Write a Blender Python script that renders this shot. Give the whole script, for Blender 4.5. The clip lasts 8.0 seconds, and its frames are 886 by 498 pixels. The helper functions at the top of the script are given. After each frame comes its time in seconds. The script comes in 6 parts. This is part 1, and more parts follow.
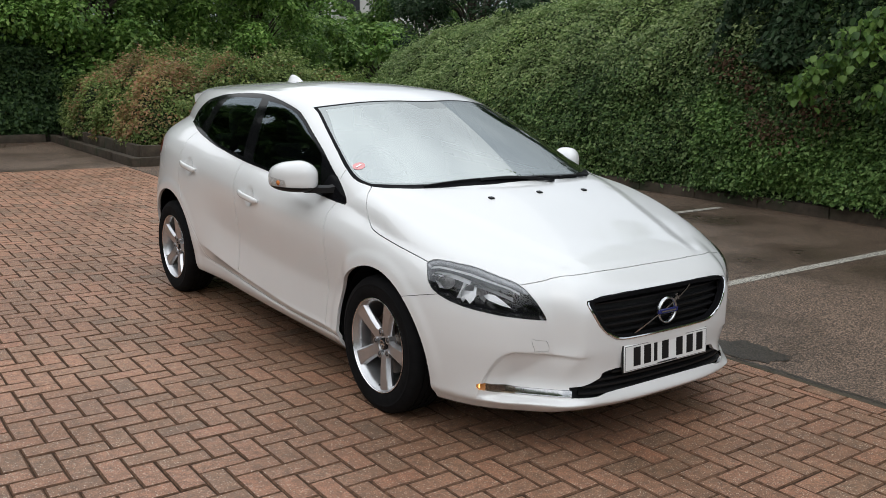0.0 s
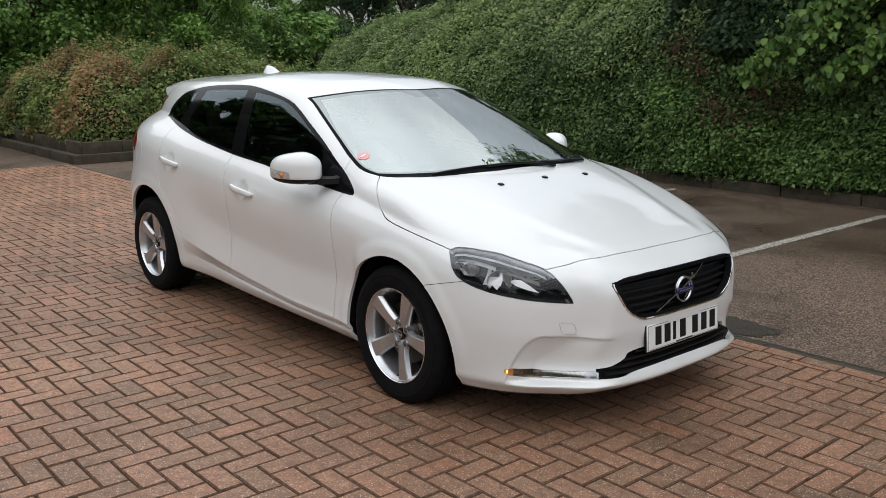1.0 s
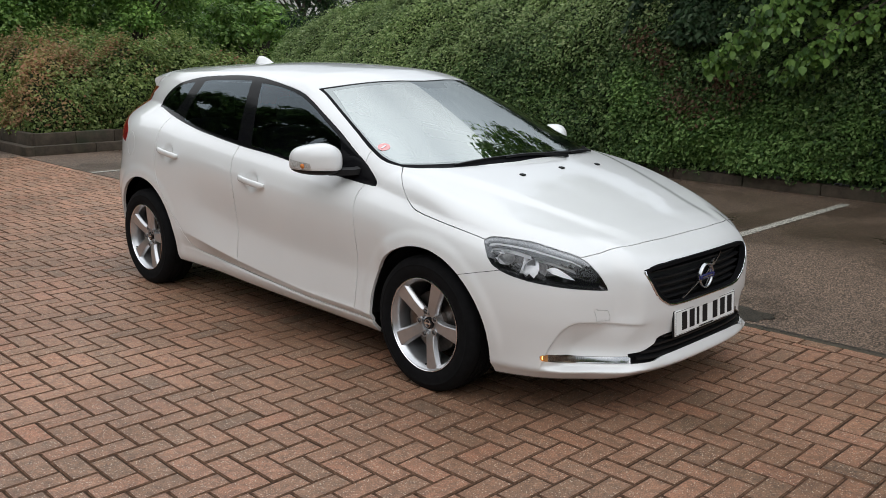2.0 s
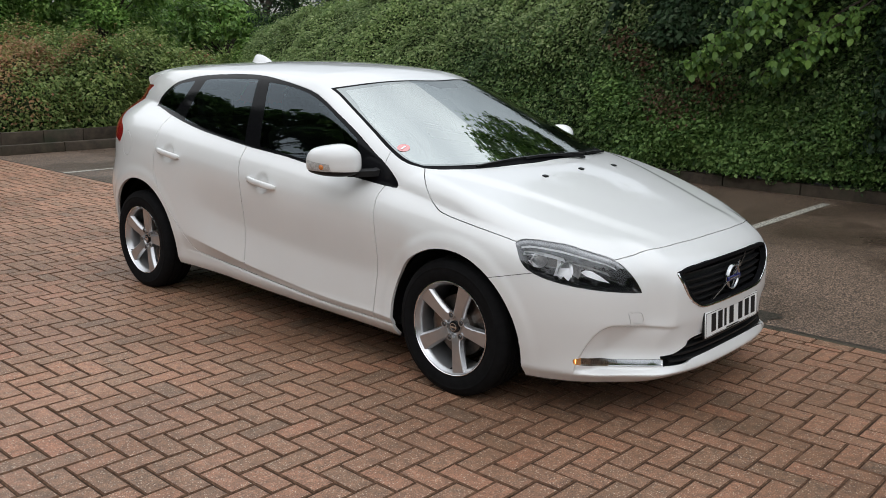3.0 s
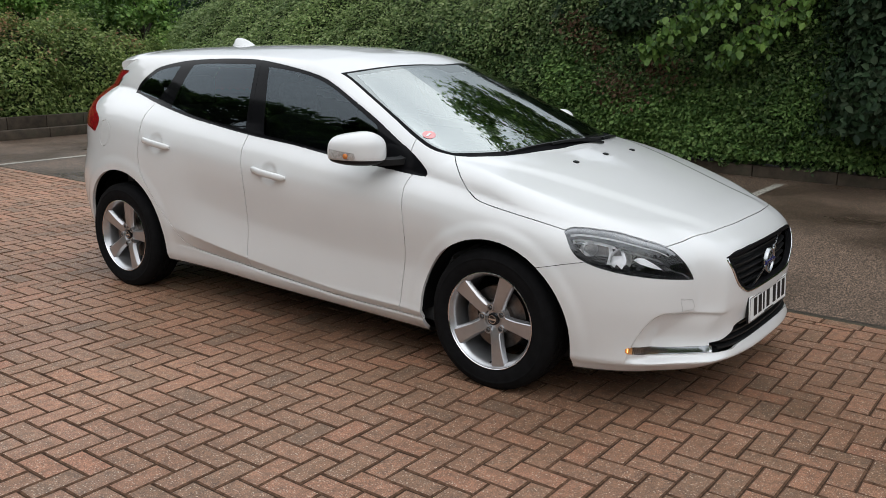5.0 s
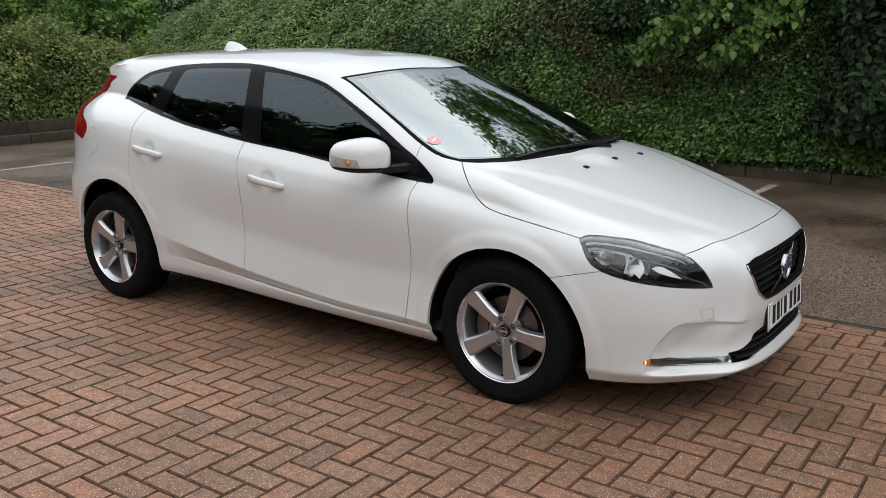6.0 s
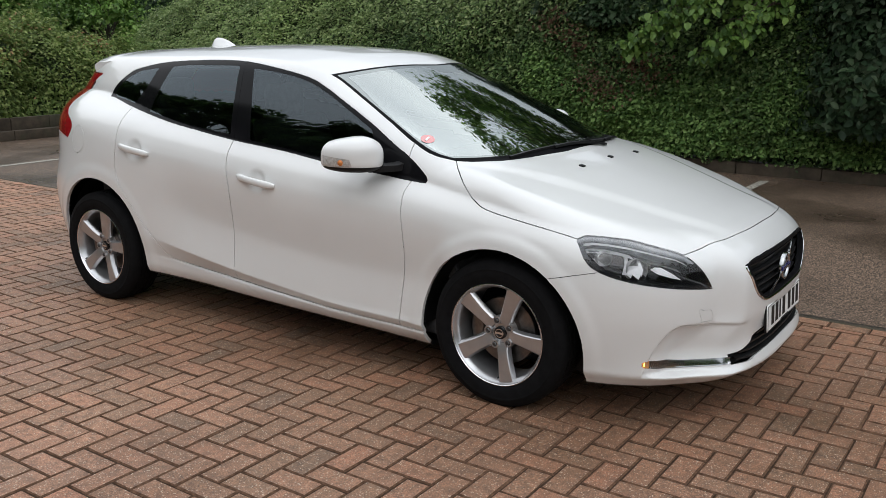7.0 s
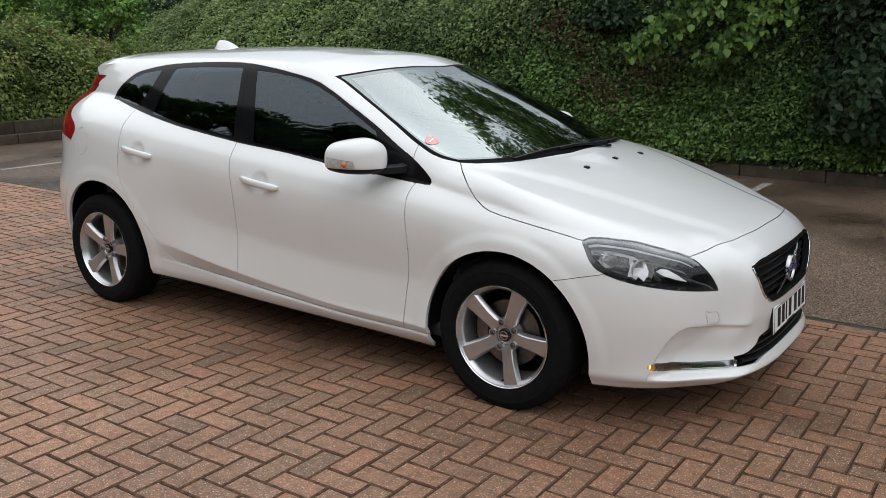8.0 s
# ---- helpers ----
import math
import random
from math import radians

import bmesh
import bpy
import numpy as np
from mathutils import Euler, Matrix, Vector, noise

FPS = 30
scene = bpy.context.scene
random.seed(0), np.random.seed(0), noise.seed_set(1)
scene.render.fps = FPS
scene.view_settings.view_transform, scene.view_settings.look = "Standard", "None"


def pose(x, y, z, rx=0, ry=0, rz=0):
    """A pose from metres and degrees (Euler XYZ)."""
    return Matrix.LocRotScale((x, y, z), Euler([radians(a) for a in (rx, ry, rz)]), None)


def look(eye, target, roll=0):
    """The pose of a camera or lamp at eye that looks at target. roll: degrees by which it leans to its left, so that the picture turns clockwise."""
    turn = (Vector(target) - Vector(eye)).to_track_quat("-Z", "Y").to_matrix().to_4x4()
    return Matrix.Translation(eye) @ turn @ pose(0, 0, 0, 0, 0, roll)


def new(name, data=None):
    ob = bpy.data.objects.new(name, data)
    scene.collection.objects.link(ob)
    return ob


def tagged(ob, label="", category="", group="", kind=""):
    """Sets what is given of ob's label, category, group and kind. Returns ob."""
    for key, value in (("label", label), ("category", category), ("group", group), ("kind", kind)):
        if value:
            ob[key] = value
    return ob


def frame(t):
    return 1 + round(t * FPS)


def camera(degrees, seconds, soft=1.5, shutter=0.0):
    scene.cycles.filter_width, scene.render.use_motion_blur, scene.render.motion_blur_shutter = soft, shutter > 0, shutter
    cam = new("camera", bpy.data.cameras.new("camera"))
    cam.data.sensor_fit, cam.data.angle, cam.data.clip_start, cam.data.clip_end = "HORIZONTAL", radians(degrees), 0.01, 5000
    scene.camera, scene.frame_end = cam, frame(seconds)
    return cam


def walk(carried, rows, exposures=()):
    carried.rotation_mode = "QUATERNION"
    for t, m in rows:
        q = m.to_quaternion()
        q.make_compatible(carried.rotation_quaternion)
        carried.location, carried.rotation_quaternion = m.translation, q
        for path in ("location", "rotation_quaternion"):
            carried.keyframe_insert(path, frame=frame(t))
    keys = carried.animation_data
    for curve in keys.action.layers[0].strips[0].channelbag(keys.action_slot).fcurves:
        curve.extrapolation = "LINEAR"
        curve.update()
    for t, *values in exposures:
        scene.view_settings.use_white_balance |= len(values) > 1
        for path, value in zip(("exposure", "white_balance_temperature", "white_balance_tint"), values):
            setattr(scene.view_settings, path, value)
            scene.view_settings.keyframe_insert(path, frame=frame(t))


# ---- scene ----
import collections

cam = camera(53.2, 8.0, soft=0.85)
PATH = [
    (0, (-2.866, -3.231, 1.515), (-1.711, -1.647, 1.119), 1.0),
    (0.5, (-3.043, -3.131, 1.502), (-1.828, -1.592, 1.106), 1.1),
    (1, (-3.158, -2.996, 1.504), (-1.883, -1.513, 1.086), -0.0),
    (1.5, (-3.284, -2.873, 1.501), (-1.943, -1.457, 1.057), 0.7),
    (2, (-3.491, -2.757, 1.505), (-2.113, -1.374, 1.069), 0.4),
    (3.5, (-3.695, -2.347, 1.501), (-2.207, -1.085, 1.065), 1.2),
    (4, (-3.782, -2.192, 1.495), (-2.246, -0.989, 1.052), 1.0),
    (4.5, (-3.875, -2.063, 1.494), (-2.317, -0.902, 1.019), 0.2),
    (5, (-3.892, -1.989, 1.488), (-2.329, -0.833, 1.022), 0.7),
    (6.5, (-3.816, -1.765, 1.491), (-2.219, -0.656, 1.023), 0.1),
    (7, (-3.805, -1.755, 1.495), (-2.203, -0.655, 1.023), 0.3),
    (7.5, (-3.802, -1.742, 1.484), (-2.201, -0.64, 1.013), 0.4),
    (8, (-3.796, -1.741, 1.486), (-2.196, -0.635, 1.021), 0.2),
]
walk(cam, [(t, look(eye, target, roll)) for t, eye, target, roll in PATH])
# ---- light: a bright overcast sky ----
world = bpy.data.worlds.new("overcast_sky")
scene.world = world
world.use_nodes = True
wn = world.node_tree
wn.nodes.clear()
w_out, w_bg = wn.nodes.new("ShaderNodeOutputWorld"), wn.nodes.new("ShaderNodeBackground")
w_sky, w_hsv = wn.nodes.new("ShaderNodeTexSky"), wn.nodes.new("ShaderNodeHueSaturation")
w_sky.sky_type, w_sky.sun_disc = "NISHITA", False
w_sky.sun_elevation, w_sky.sun_rotation = radians(50), radians(215)
w_sky.dust_density, w_sky.air_density = 3.0, 1.0
w_hsv.inputs["Saturation"].default_value = 0.12
w_tc, w_noise, w_ramp, w_mul = (wn.nodes.new(k) for k in ("ShaderNodeTexCoord", "ShaderNodeTexNoise", "ShaderNodeValToRGB", "ShaderNodeMixRGB"))
w_noise.inputs["Scale"].default_value, w_noise.inputs["Detail"].default_value = 2.8, 6
w_ramp.color_ramp.elements[0].position, w_ramp.color_ramp.elements[1].position = 0.30, 0.72
w_ramp.color_ramp.elements[0].color, w_ramp.color_ramp.elements[1].color = (0.64, 0.66, 0.69, 1), (1.12, 1.12, 1.11, 1)
w_mul.blend_type, w_mul.inputs[0].default_value = "MULTIPLY", 1.0
wn.links.new(w_tc.outputs["Generated"], w_noise.inputs["Vector"])
wn.links.new(w_noise.outputs["Fac"], w_ramp.inputs["Fac"])
wn.links.new(w_sky.outputs["Color"], w_hsv.inputs["Color"])
# cloud evens the sky out: most of its light no longer depends on where the sun stands
w_even = wn.nodes.new("ShaderNodeMixRGB")
w_even.inputs[0].default_value, w_even.inputs[2].default_value = 0.85, (3.50, 3.77, 4.08, 1)
wn.links.new(w_hsv.outputs["Color"], w_even.inputs[1])
wn.links.new(w_even.outputs[0], w_mul.inputs[1])
wn.links.new(w_ramp.outputs["Color"], w_mul.inputs[2])
# an overcast sky is about three times as bright overhead as at the horizon
w_sep, w_map, w_dome = wn.nodes.new("ShaderNodeSeparateXYZ"), wn.nodes.new("ShaderNodeMapRange"), wn.nodes.new("ShaderNodeMixRGB")
w_map.inputs["To Min"].default_value, w_map.inputs["To Max"].default_value = 0.40, 1.26
w_dome.blend_type, w_dome.inputs[0].default_value = "MULTIPLY", 1.0
wn.links.new(w_tc.outputs["Generated"], w_sep.inputs[0])
wn.links.new(w_sep.outputs["Z"], w_map.inputs["Value"])
wn.links.new(w_mul.outputs[0], w_dome.inputs[1])
wn.links.new(w_map.outputs[0], w_dome.inputs[2])
wn.links.new(w_dome.outputs[0], w_bg.inputs["Color"])
wn.links.new(w_bg.outputs[0], w_out.inputs[0])
w_bg.inputs["Strength"].default_value = 0.15
sun = new("sun", bpy.data.lights.new("sun", "SUN"))
sun.data.energy, sun.data.angle, sun.data.color = 0.6, radians(150), (1.0, 0.97, 0.93)
sun.matrix_world = look((-9, 6.5, 11.5), (0, 0, 0))
scene.view_settings.exposure = 1.14


# ---- materials ----
def material(name, rough=0.5, metal=0.0):
    m = bpy.data.materials.new(name)
    m.use_nodes = True
    b = m.node_tree.nodes["Principled BSDF"]
    b.inputs["Roughness"].default_value, b.inputs["Metallic"].default_value = rough, metal
    return m, m.node_tree, b


def rgb(c):
    return (*c, 1.0)


def tex_noise(nt, scale, detail=3.0, rough=0.55, coord="Object"):
    c, n = nt.nodes.new("ShaderNodeTexCoord"), nt.nodes.new("ShaderNodeTexNoise")
    n.inputs["Scale"].default_value, n.inputs["Detail"].default_value, n.inputs["Roughness"].default_value = scale, detail, rough
    nt.links.new(c.outputs[coord], n.inputs["Vector"])
    return n.outputs["Fac"]


def ramp(nt, fac, *stops):
    r = nt.nodes.new("ShaderNodeValToRGB")
    el = r.color_ramp.elements
    while len(el) < len(stops):
        el.new(0.5)
    for e, (p, c) in zip(el, stops):
        e.position, e.color = p, rgb(c)
    nt.links.new(fac, r.inputs["Fac"])
    return r.outputs["Color"]


def mix(nt, fac, a, b, kind="MIX"):
    n = nt.nodes.new("ShaderNodeMixRGB")
    n.blend_type = kind
    for sock, v in zip(n.inputs, (fac, a, b)):
        if isinstance(v, (int, float)):
            sock.default_value = v
        elif isinstance(v, tuple):
            sock.default_value = rgb(v)
        else:
            nt.links.new(v, sock)
    return n.outputs[0]


def bump(nt, b, height, strength, distance):
    n = nt.nodes.new("ShaderNodeBump")
    n.inputs["Strength"].default_value, n.inputs["Distance"].default_value = strength, distance
    nt.links.new(height, n.inputs["Height"])
    nt.links.new(n.outputs[0], b.inputs["Normal"])


def plain(name, colour, rough=0.5, metal=0.0, vary=0.12, scale=30.0, relief=0.0):
    """A simple surface with slight mottling and, where asked, fine relief."""
    m, nt, b = material(name, rough, metal)
    dark, light = tuple(c * (1 - vary) for c in colour), tuple(min(1, c * (1 + vary)) for c in colour)
    f = tex_noise(nt, scale, 4)
    nt.links.new(ramp(nt, f, (0.3, dark), (0.7, light)), b.inputs["Base Color"])
    if relief:
        bump(nt, b, tex_noise(nt, scale * 8, 3), 0.4, relief)
    return m


def leaf_material(name, *colours, gloss=0.55):
    m, nt, b = material(name, gloss)
    b.inputs["Specular IOR Level"].default_value = 0.25
    g = nt.nodes.new("ShaderNodeNewGeometry")
    n = len(colours)
    colours = [(r * 1.04, g_, b_ * 1.20) for r, g_, b_ in colours]
    c = ramp(nt, g.outputs["Random Per Island"], *[((i + 0.5) / n, col) for i, col in enumerate(colours)])
    big = ramp(nt, tex_noise(nt, 0.9, 3), (0.3, (0.62, 0.62, 0.62)), (0.7, (1.15, 1.12, 1.0)))
    nt.links.new(mix(nt, 1.0, c, big, "MULTIPLY"), b.inputs["Base Color"])
    t = nt.nodes.new("ShaderNodeBsdfTranslucent")
    nt.links.new(c, t.inputs["Color"])
    a = nt.nodes.new("ShaderNodeMixShader")
    a.inputs[0].default_value = 0.34
    nt.links.new(b.outputs[0], a.inputs[1])
    nt.links.new(t.outputs[0], a.inputs[2])
    nt.links.new(a.outputs[0], nt.nodes["Material Output"].inputs[0])
    return m


def glass(name, tint, ior=1.5, backed=False, sheen=(1, 1, 1)):
    m = bpy.data.materials.new(name)
    m.use_nodes = True
    nt = m.node_tree
    nt.nodes.clear()
    o, t, g, x, f = (nt.nodes.new(k) for k in ("ShaderNodeOutputMaterial", "ShaderNodeBsdfDiffuse" if backed else "ShaderNodeBsdfTransparent", "ShaderNodeBsdfGlossy", "ShaderNodeMixShader", "ShaderNodeFresnel"))
    t.inputs[0].default_value, f.inputs[0].default_value = rgb(tint), ior
    g.inputs["Roughness"].default_value = 0.0
    g.inputs["Color"].default_value = rgb(sheen)
    nt.links.new(f.outputs[0], x.inputs[0])
    nt.links.new(t.outputs[0], x.inputs[1])
    nt.links.new(g.outputs[0], x.inputs[2])
    nt.links.new(x.outputs[0], o.inputs[0])
    return m


def paint(name, colour):
    m, nt, b = material(name, 0.32)
    f = tex_noise(nt, 3.0, 4)
    nt.links.new(ramp(nt, f, (0.3, tuple(c * 0.97 for c in colour)), (0.7, colour)), b.inputs["Base Color"])
    b.inputs["Coat Weight"].default_value, b.inputs["Coat Roughness"].default_value, b.inputs["Coat IOR"].default_value = 1.0, 0.05, 1.5
    return m


WHITE = paint("white_paint", (0.75, 0.75, 0.74))
BLACK = plain("black_plastic", (0.010, 0.010, 0.0105), 0.45, 0, 0.2, 40, 0.0004)
BLACK.node_tree.nodes["Principled BSDF"].inputs["Specular IOR Level"].default_value = 0.22
GREY = plain("grey_lamp_sheen", (0.42, 0.43, 0.44), 0.3, 0.3, 0.05, 60)
SATIN = plain("satin_black_trim", (0.008, 0.008, 0.009), 0.5, 0, 0.15, 20)
SATIN.node_tree.nodes["Principled BSDF"].inputs["Specular IOR Level"].default_value = 0.03
TRIM = plain("black_window_trim", (0.006, 0.006, 0.007), 0.10, 0, 0.1, 10)
TRIM.node_tree.nodes["Principled BSDF"].inputs["Specular IOR Level"].default_value = 0.10
PIANO = plain("gloss_black", (0.008, 0.008, 0.009), 0.06, 0, 0.1, 10)
CHROME = plain("chrome", (0.78, 0.79, 0.80), 0.08, 1.0, 0.03, 20)
RIBBED = plain("ribbed_reflector", (0.55, 0.55, 0.55), 0.30, 0.8, 0.3, 90)
WARM = plain("warm_ribbed_reflector", (0.20, 0.15, 0.10), 0.22, 0.8, 0.4, 110)
CLEARREF = plain("clear_reflector", (0.55, 0.55, 0.55), 0.14, 1.0, 0.05, 40)
ALLOY = plain("silver_alloy", (0.52, 0.52, 0.53), 0.30, 0.85, 0.06, 25)
RUBBER = plain("tyre_rubber", (0.0060, 0.0060, 0.0065), 0.85, 0, 0.3, 30, 0.0006)
RUBBER.node_tree.nodes["Principled BSDF"].inputs["Specular IOR Level"].default_value = 0.12
MACHINED = plain("machined_alloy", (0.74, 0.74, 0.75), 0.16, 1.0, 0.05, 40)
BOLT = plain("dull_bolt", (0.10, 0.10, 0.10), 0.4, 0.8, 0.2, 60)
STEEL = plain("brushed_disc", (0.20, 0.18, 0.165), 0.35, 1.0, 0.2, 60)
CABIN = plain("cabin_fabric", (0.085, 0.085, 0.088), 0.8, 0, 0.25, 60, 0.001)
PALE = plain("pale_headlining", (0.55, 0.54, 0.51), 0.85, 0, 0.08, 60)
GLASS = glass("windscreen_glass", (0.66, 0.72, 0.71), 6.0, sheen=(0.94, 1.0, 0.98))
FRIT = glass("black_glass_border", (0.012, 0.012, 0.013), 4.2, True, sheen=(0.94, 1.0, 0.98))
DARKGLASS = glass("side_window_glass", (0.28, 0.31, 0.33), 1.70, sheen=(0.80, 0.92, 1.0))
LENS = glass("clear_lens", (0.97, 0.975, 0.98), 1.5)
LAMPLENS = glass("headlamp_lens", (0.97, 0.975, 0.98), 1.46)
RED = plain("red_lamp", (0.27, 0.008, 0.012), 0.08, 0, 0.15, 40)
SILVER = plain("silvered_plastic", (0.26, 0.265, 0.275), 0.22, 0.6, 0.1, 40)
# white stands in for the sky mirrored in the lamps' bright parts
SHINY = plain("bright_white", (0.92, 0.92, 0.93), 0.35, 0.0, 0.04, 60)
AMBER = plain("amber_lamp", (0.60, 0.34, 0.14), 0.12, 0, 0.15, 60)
YELLOWISH = plain("plate_face", (0.78, 0.78, 0.76), 0.35, 0, 0.03, 20)


# ---- building helpers ----
def mesh_object(name, V, F, mat, parent=None, label="", smooth=True):
    me = bpy.data.meshes.new(name)
    me.from_pydata([tuple(v) for v in V], [], [tuple(f) for f in F])
    me.materials.append(mat)
    if smooth:
        me.polygons.foreach_set("use_smooth", np.ones(len(me.polygons), bool))
    ob = new(name, me)
    ob.parent = parent
    return tagged(ob, label)


def part(name, bm, mat, parent=None, label="", smooth=40):
    """Links a bmesh as one mesh object under a thing or a part. smooth: the angle up to which edges are smooth."""
    me = bpy.data.meshes.new(name)
    bmesh.ops.recalc_face_normals(bm, faces=bm.faces)
    bm.to_mesh(me)
    bm.free()
    me.materials.append(mat)
    if smooth:
        me.polygons.foreach_set("use_smooth", np.ones(len(me.polygons), bool))
        me.set_sharp_from_angle(angle=radians(smooth))
    ob = new(name, me)
    ob.parent = parent
    return tagged(ob, label)


def thing(name, m=None, label="", category="", group="", kind=""):
    ob = new(name)
    ob.empty_display_size = 0.1
    if m is not None:
        ob.matrix_world = m
    return tagged(ob, label, category, group, kind)


def box(bm, lo, hi, bevel=0.0, segs=2, m=None):
    """A box from corner to corner, its edges rounded."""
    c = [(a + b) / 2 for a, b in zip(lo, hi)]
    g = bmesh.ops.create_cube(bm, size=1.0, matrix=Matrix.Translation(c) @ Matrix.Diagonal((*[b - a for a, b in zip(lo, hi)], 1)))
    vs = g["verts"]
    if bevel:
        es = list({e for v in vs for e in v.link_edges})
        r = bmesh.ops.bevel(bm, geom=es, offset=bevel, segments=segs, affect="EDGES", profile=0.5)
        vs = list(set(r["verts"]) | {v for v in vs if v.is_valid})
    if m is not None:
        bmesh.ops.transform(bm, matrix=m, verts=[v for v in vs if v.is_valid])
    return vs


def ring(bm, profile, axis="x", steps=48, closed=True, centre=(0, 0, 0), a0=0.0, a1=2 * math.pi):
    """Turns a profile of (offset along the axis, radius) round that axis."""
    full = abs(a1 - a0 - 2 * math.pi) < 1e-6
    rows = []
    for i in range(steps if full else steps + 1):
        a = a0 + (a1 - a0) * i / steps
        row = []
        for o, r in profile:
            p = {"x": (o, r * math.cos(a), r * math.sin(a)), "y": (r * math.cos(a), o, r * math.sin(a)), "z": (r * math.cos(a), r * math.sin(a), o)}[axis]
            row.append(bm.verts.new([p[k] + centre[k] for k in range(3)]))
        rows.append(row)
    n = len(profile)
    for i in range(len(rows) if full else len(rows) - 1):
        a, b = rows[i], rows[(i + 1) % len(rows)]
        for j in range(n if closed else n - 1):
            bm.faces.new((a[j], a[(j + 1) % n], b[(j + 1) % n], b[j]))


def sweep(bm, pts, section, up=(0, 0, 1), caps=True, scale=None):
    """Sweeps a closed section of (side, up) pairs along points."""
    pts = [Vector(p) for p in pts]
    rows = []
    for i, p in enumerate(pts):
        t = (pts[min(i + 1, len(pts) - 1)] - pts[max(i - 1, 0)]).normalized()
        s = t.cross(Vector(up)).normalized()
        u = s.cross(t)
        k = scale[i] if scale else 1.0
        rows.append([bm.verts.new(p + s * a * k + u * b * k) for a, b in section])
    n = len(section)
    for a, b in zip(rows, rows[1:]):
        for j in range(n):
            bm.faces.new((a[j], a[(j + 1) % n], b[(j + 1) % n], b[j]))
    if caps:
        bm.faces.new(rows[0][::-1]), bm.faces.new(rows[-1])


def round_section(r, n=8, flat=1.0):
    return [(r * math.cos(2 * math.pi * i / n), r * flat * math.sin(2 * math.pi * i / n)) for i in range(n)]


def smooth_loop(pts, per=6):
    """A closed smooth outline through corner points; a pair of equal points in a row makes a sharp corner."""
    out, n = [], len(pts)
    P = [np.array(p, float) for p in pts]
    for i in range(n):
        a, b, c, d = P[i - 1], P[i], P[(i + 1) % n], P[(i + 2) % n]
        if np.allclose(b, c):
            continue
        for k in range(per):
            u = k / per
            out.append(0.5 * (2 * b + (c - a) * u + (2 * a - 5 * b + 4 * c - d) * u * u + (3 * b - a - 3 * c + d) * u ** 3))
    return np.array(out)


def inside(outline, u, v):
    """Signed distance to a closed outline: negative inside."""
    a, b = outline, np.roll(outline, -1, 0)
    best, odd = np.full(u.shape, 1e9), np.zeros(u.shape, bool)
    for (ax, ay), (bx, by) in zip(a, b):
        ex, ey = bx - ax, by - ay
        t = np.clip(((u - ax) * ex + (v - ay) * ey) / (ex * ex + ey * ey + 1e-12), 0, 1)
        best = np.minimum(best, (u - ax - t * ex) ** 2 + (v - ay - t * ey) ** 2)
        if ay != by:
            odd ^= ((ay > v) != (by > v)) & (u < ex * (v - ay) / ey + ax)
    return np.where(odd, -1, 1) * np.sqrt(best)


# ---- the car's skin, as a smooth solid: negative inside ----
def curve(*pts):
    """A smooth curve through (t, value) pairs, as a function of an array."""
    t, v = np.array(pts, float).T
    d = np.diff(v) / np.diff(t)
    m = np.concatenate([[d[0]], (d[:-1] * np.diff(t)[1:] + d[1:] * np.diff(t)[:-1]) / (t[2:] - t[:-2]), [d[-1]]])

    def value(s):
        s = np.clip(s, t[0], t[-1])
        i = np.clip(np.searchsorted(t, s) - 1, 0, len(t) - 2)
        h = t[i + 1] - t[i]
        u = (s - t[i]) / h
        return ((1 + 2 * u) * (1 - u) ** 2 * v[i] + u * (1 - u) ** 2 * h * m[i]
                + u * u * (3 - 2 * u) * v[i + 1] + u * u * (u - 1) * h * m[i + 1])
    return value


def step(a, b, s):
    s = np.clip((s - a) / (b - a), 0, 1)
    return s * s * (3 - 2 * s)


def softmax(a, b, k):
    h = np.clip(k - np.abs(a - b), 0, None) / k
    return np.maximum(a, b) + h * h * k * 0.25


def softmin(a, b, k):
    return -softmax(-a, -b, k)


belt_z = curve((-0.95, 0.66), (-0.3, 0.77), (0.06, 0.83), (0.42, 0.885), (0.75, 0.915), (1.0, 0.937), (1.25, 0.96),
               (1.55, 0.988), (1.84, 1.022), (2.05, 1.05), (2.33, 1.105), (2.7, 1.155), (3.3, 1.17))
belt_w = curve((-0.95, 0.84), (0.06, 0.82), (0.42, 0.795), (1.0, 0.80), (1.5, 0.80), (2.0, 0.778), (2.33, 0.738), (2.7, 0.674), (3.3, 0.64))
roof_w = curve((-0.95, 0.60), (0.4, 0.60), (1.1, 0.60), (1.6, 0.605), (2.2, 0.592), (2.6, 0.565), (3.3, 0.53))
side_w = curve((-0.95, 0.90), (-0.4, 0.90), (0.0, 0.895), (0.6, 0.886), (1.5, 0.890), (2.2, 0.892), (2.65, 0.892), (3.0, 0.885), (3.3, 0.87))
low_shape = curve((-0.10, -0.17), (0.0, -0.112), (0.05, -0.064), (0.10, -0.041), (0.16, -0.032), (0.26, -0.018), (0.42, -0.006),
                  (0.60, 0.0), (0.74, -0.004), (0.84, -0.015), (0.92, -0.04), (1.0, -0.09))
nose_a = curve((0.10, 0.74), (0.165, 0.815), (0.200, 0.858), (0.213, 0.872), (0.222, 0.8735), (0.24, 0.868), (0.275, 0.852), (0.45, 0.855), (0.60, 0.85), (0.68, 0.83), (0.74, 0.78), (0.85, 0.70), (1.5, 0.65))
tail_b = curve((0.10, 0.92), (0.25, 1.06), (0.5, 1.15), (0.8, 1.13), (0.9, 1.16), (1.0, 1.16), (1.15, 1.11), (1.3, 0.99), (1.45, 0.93))
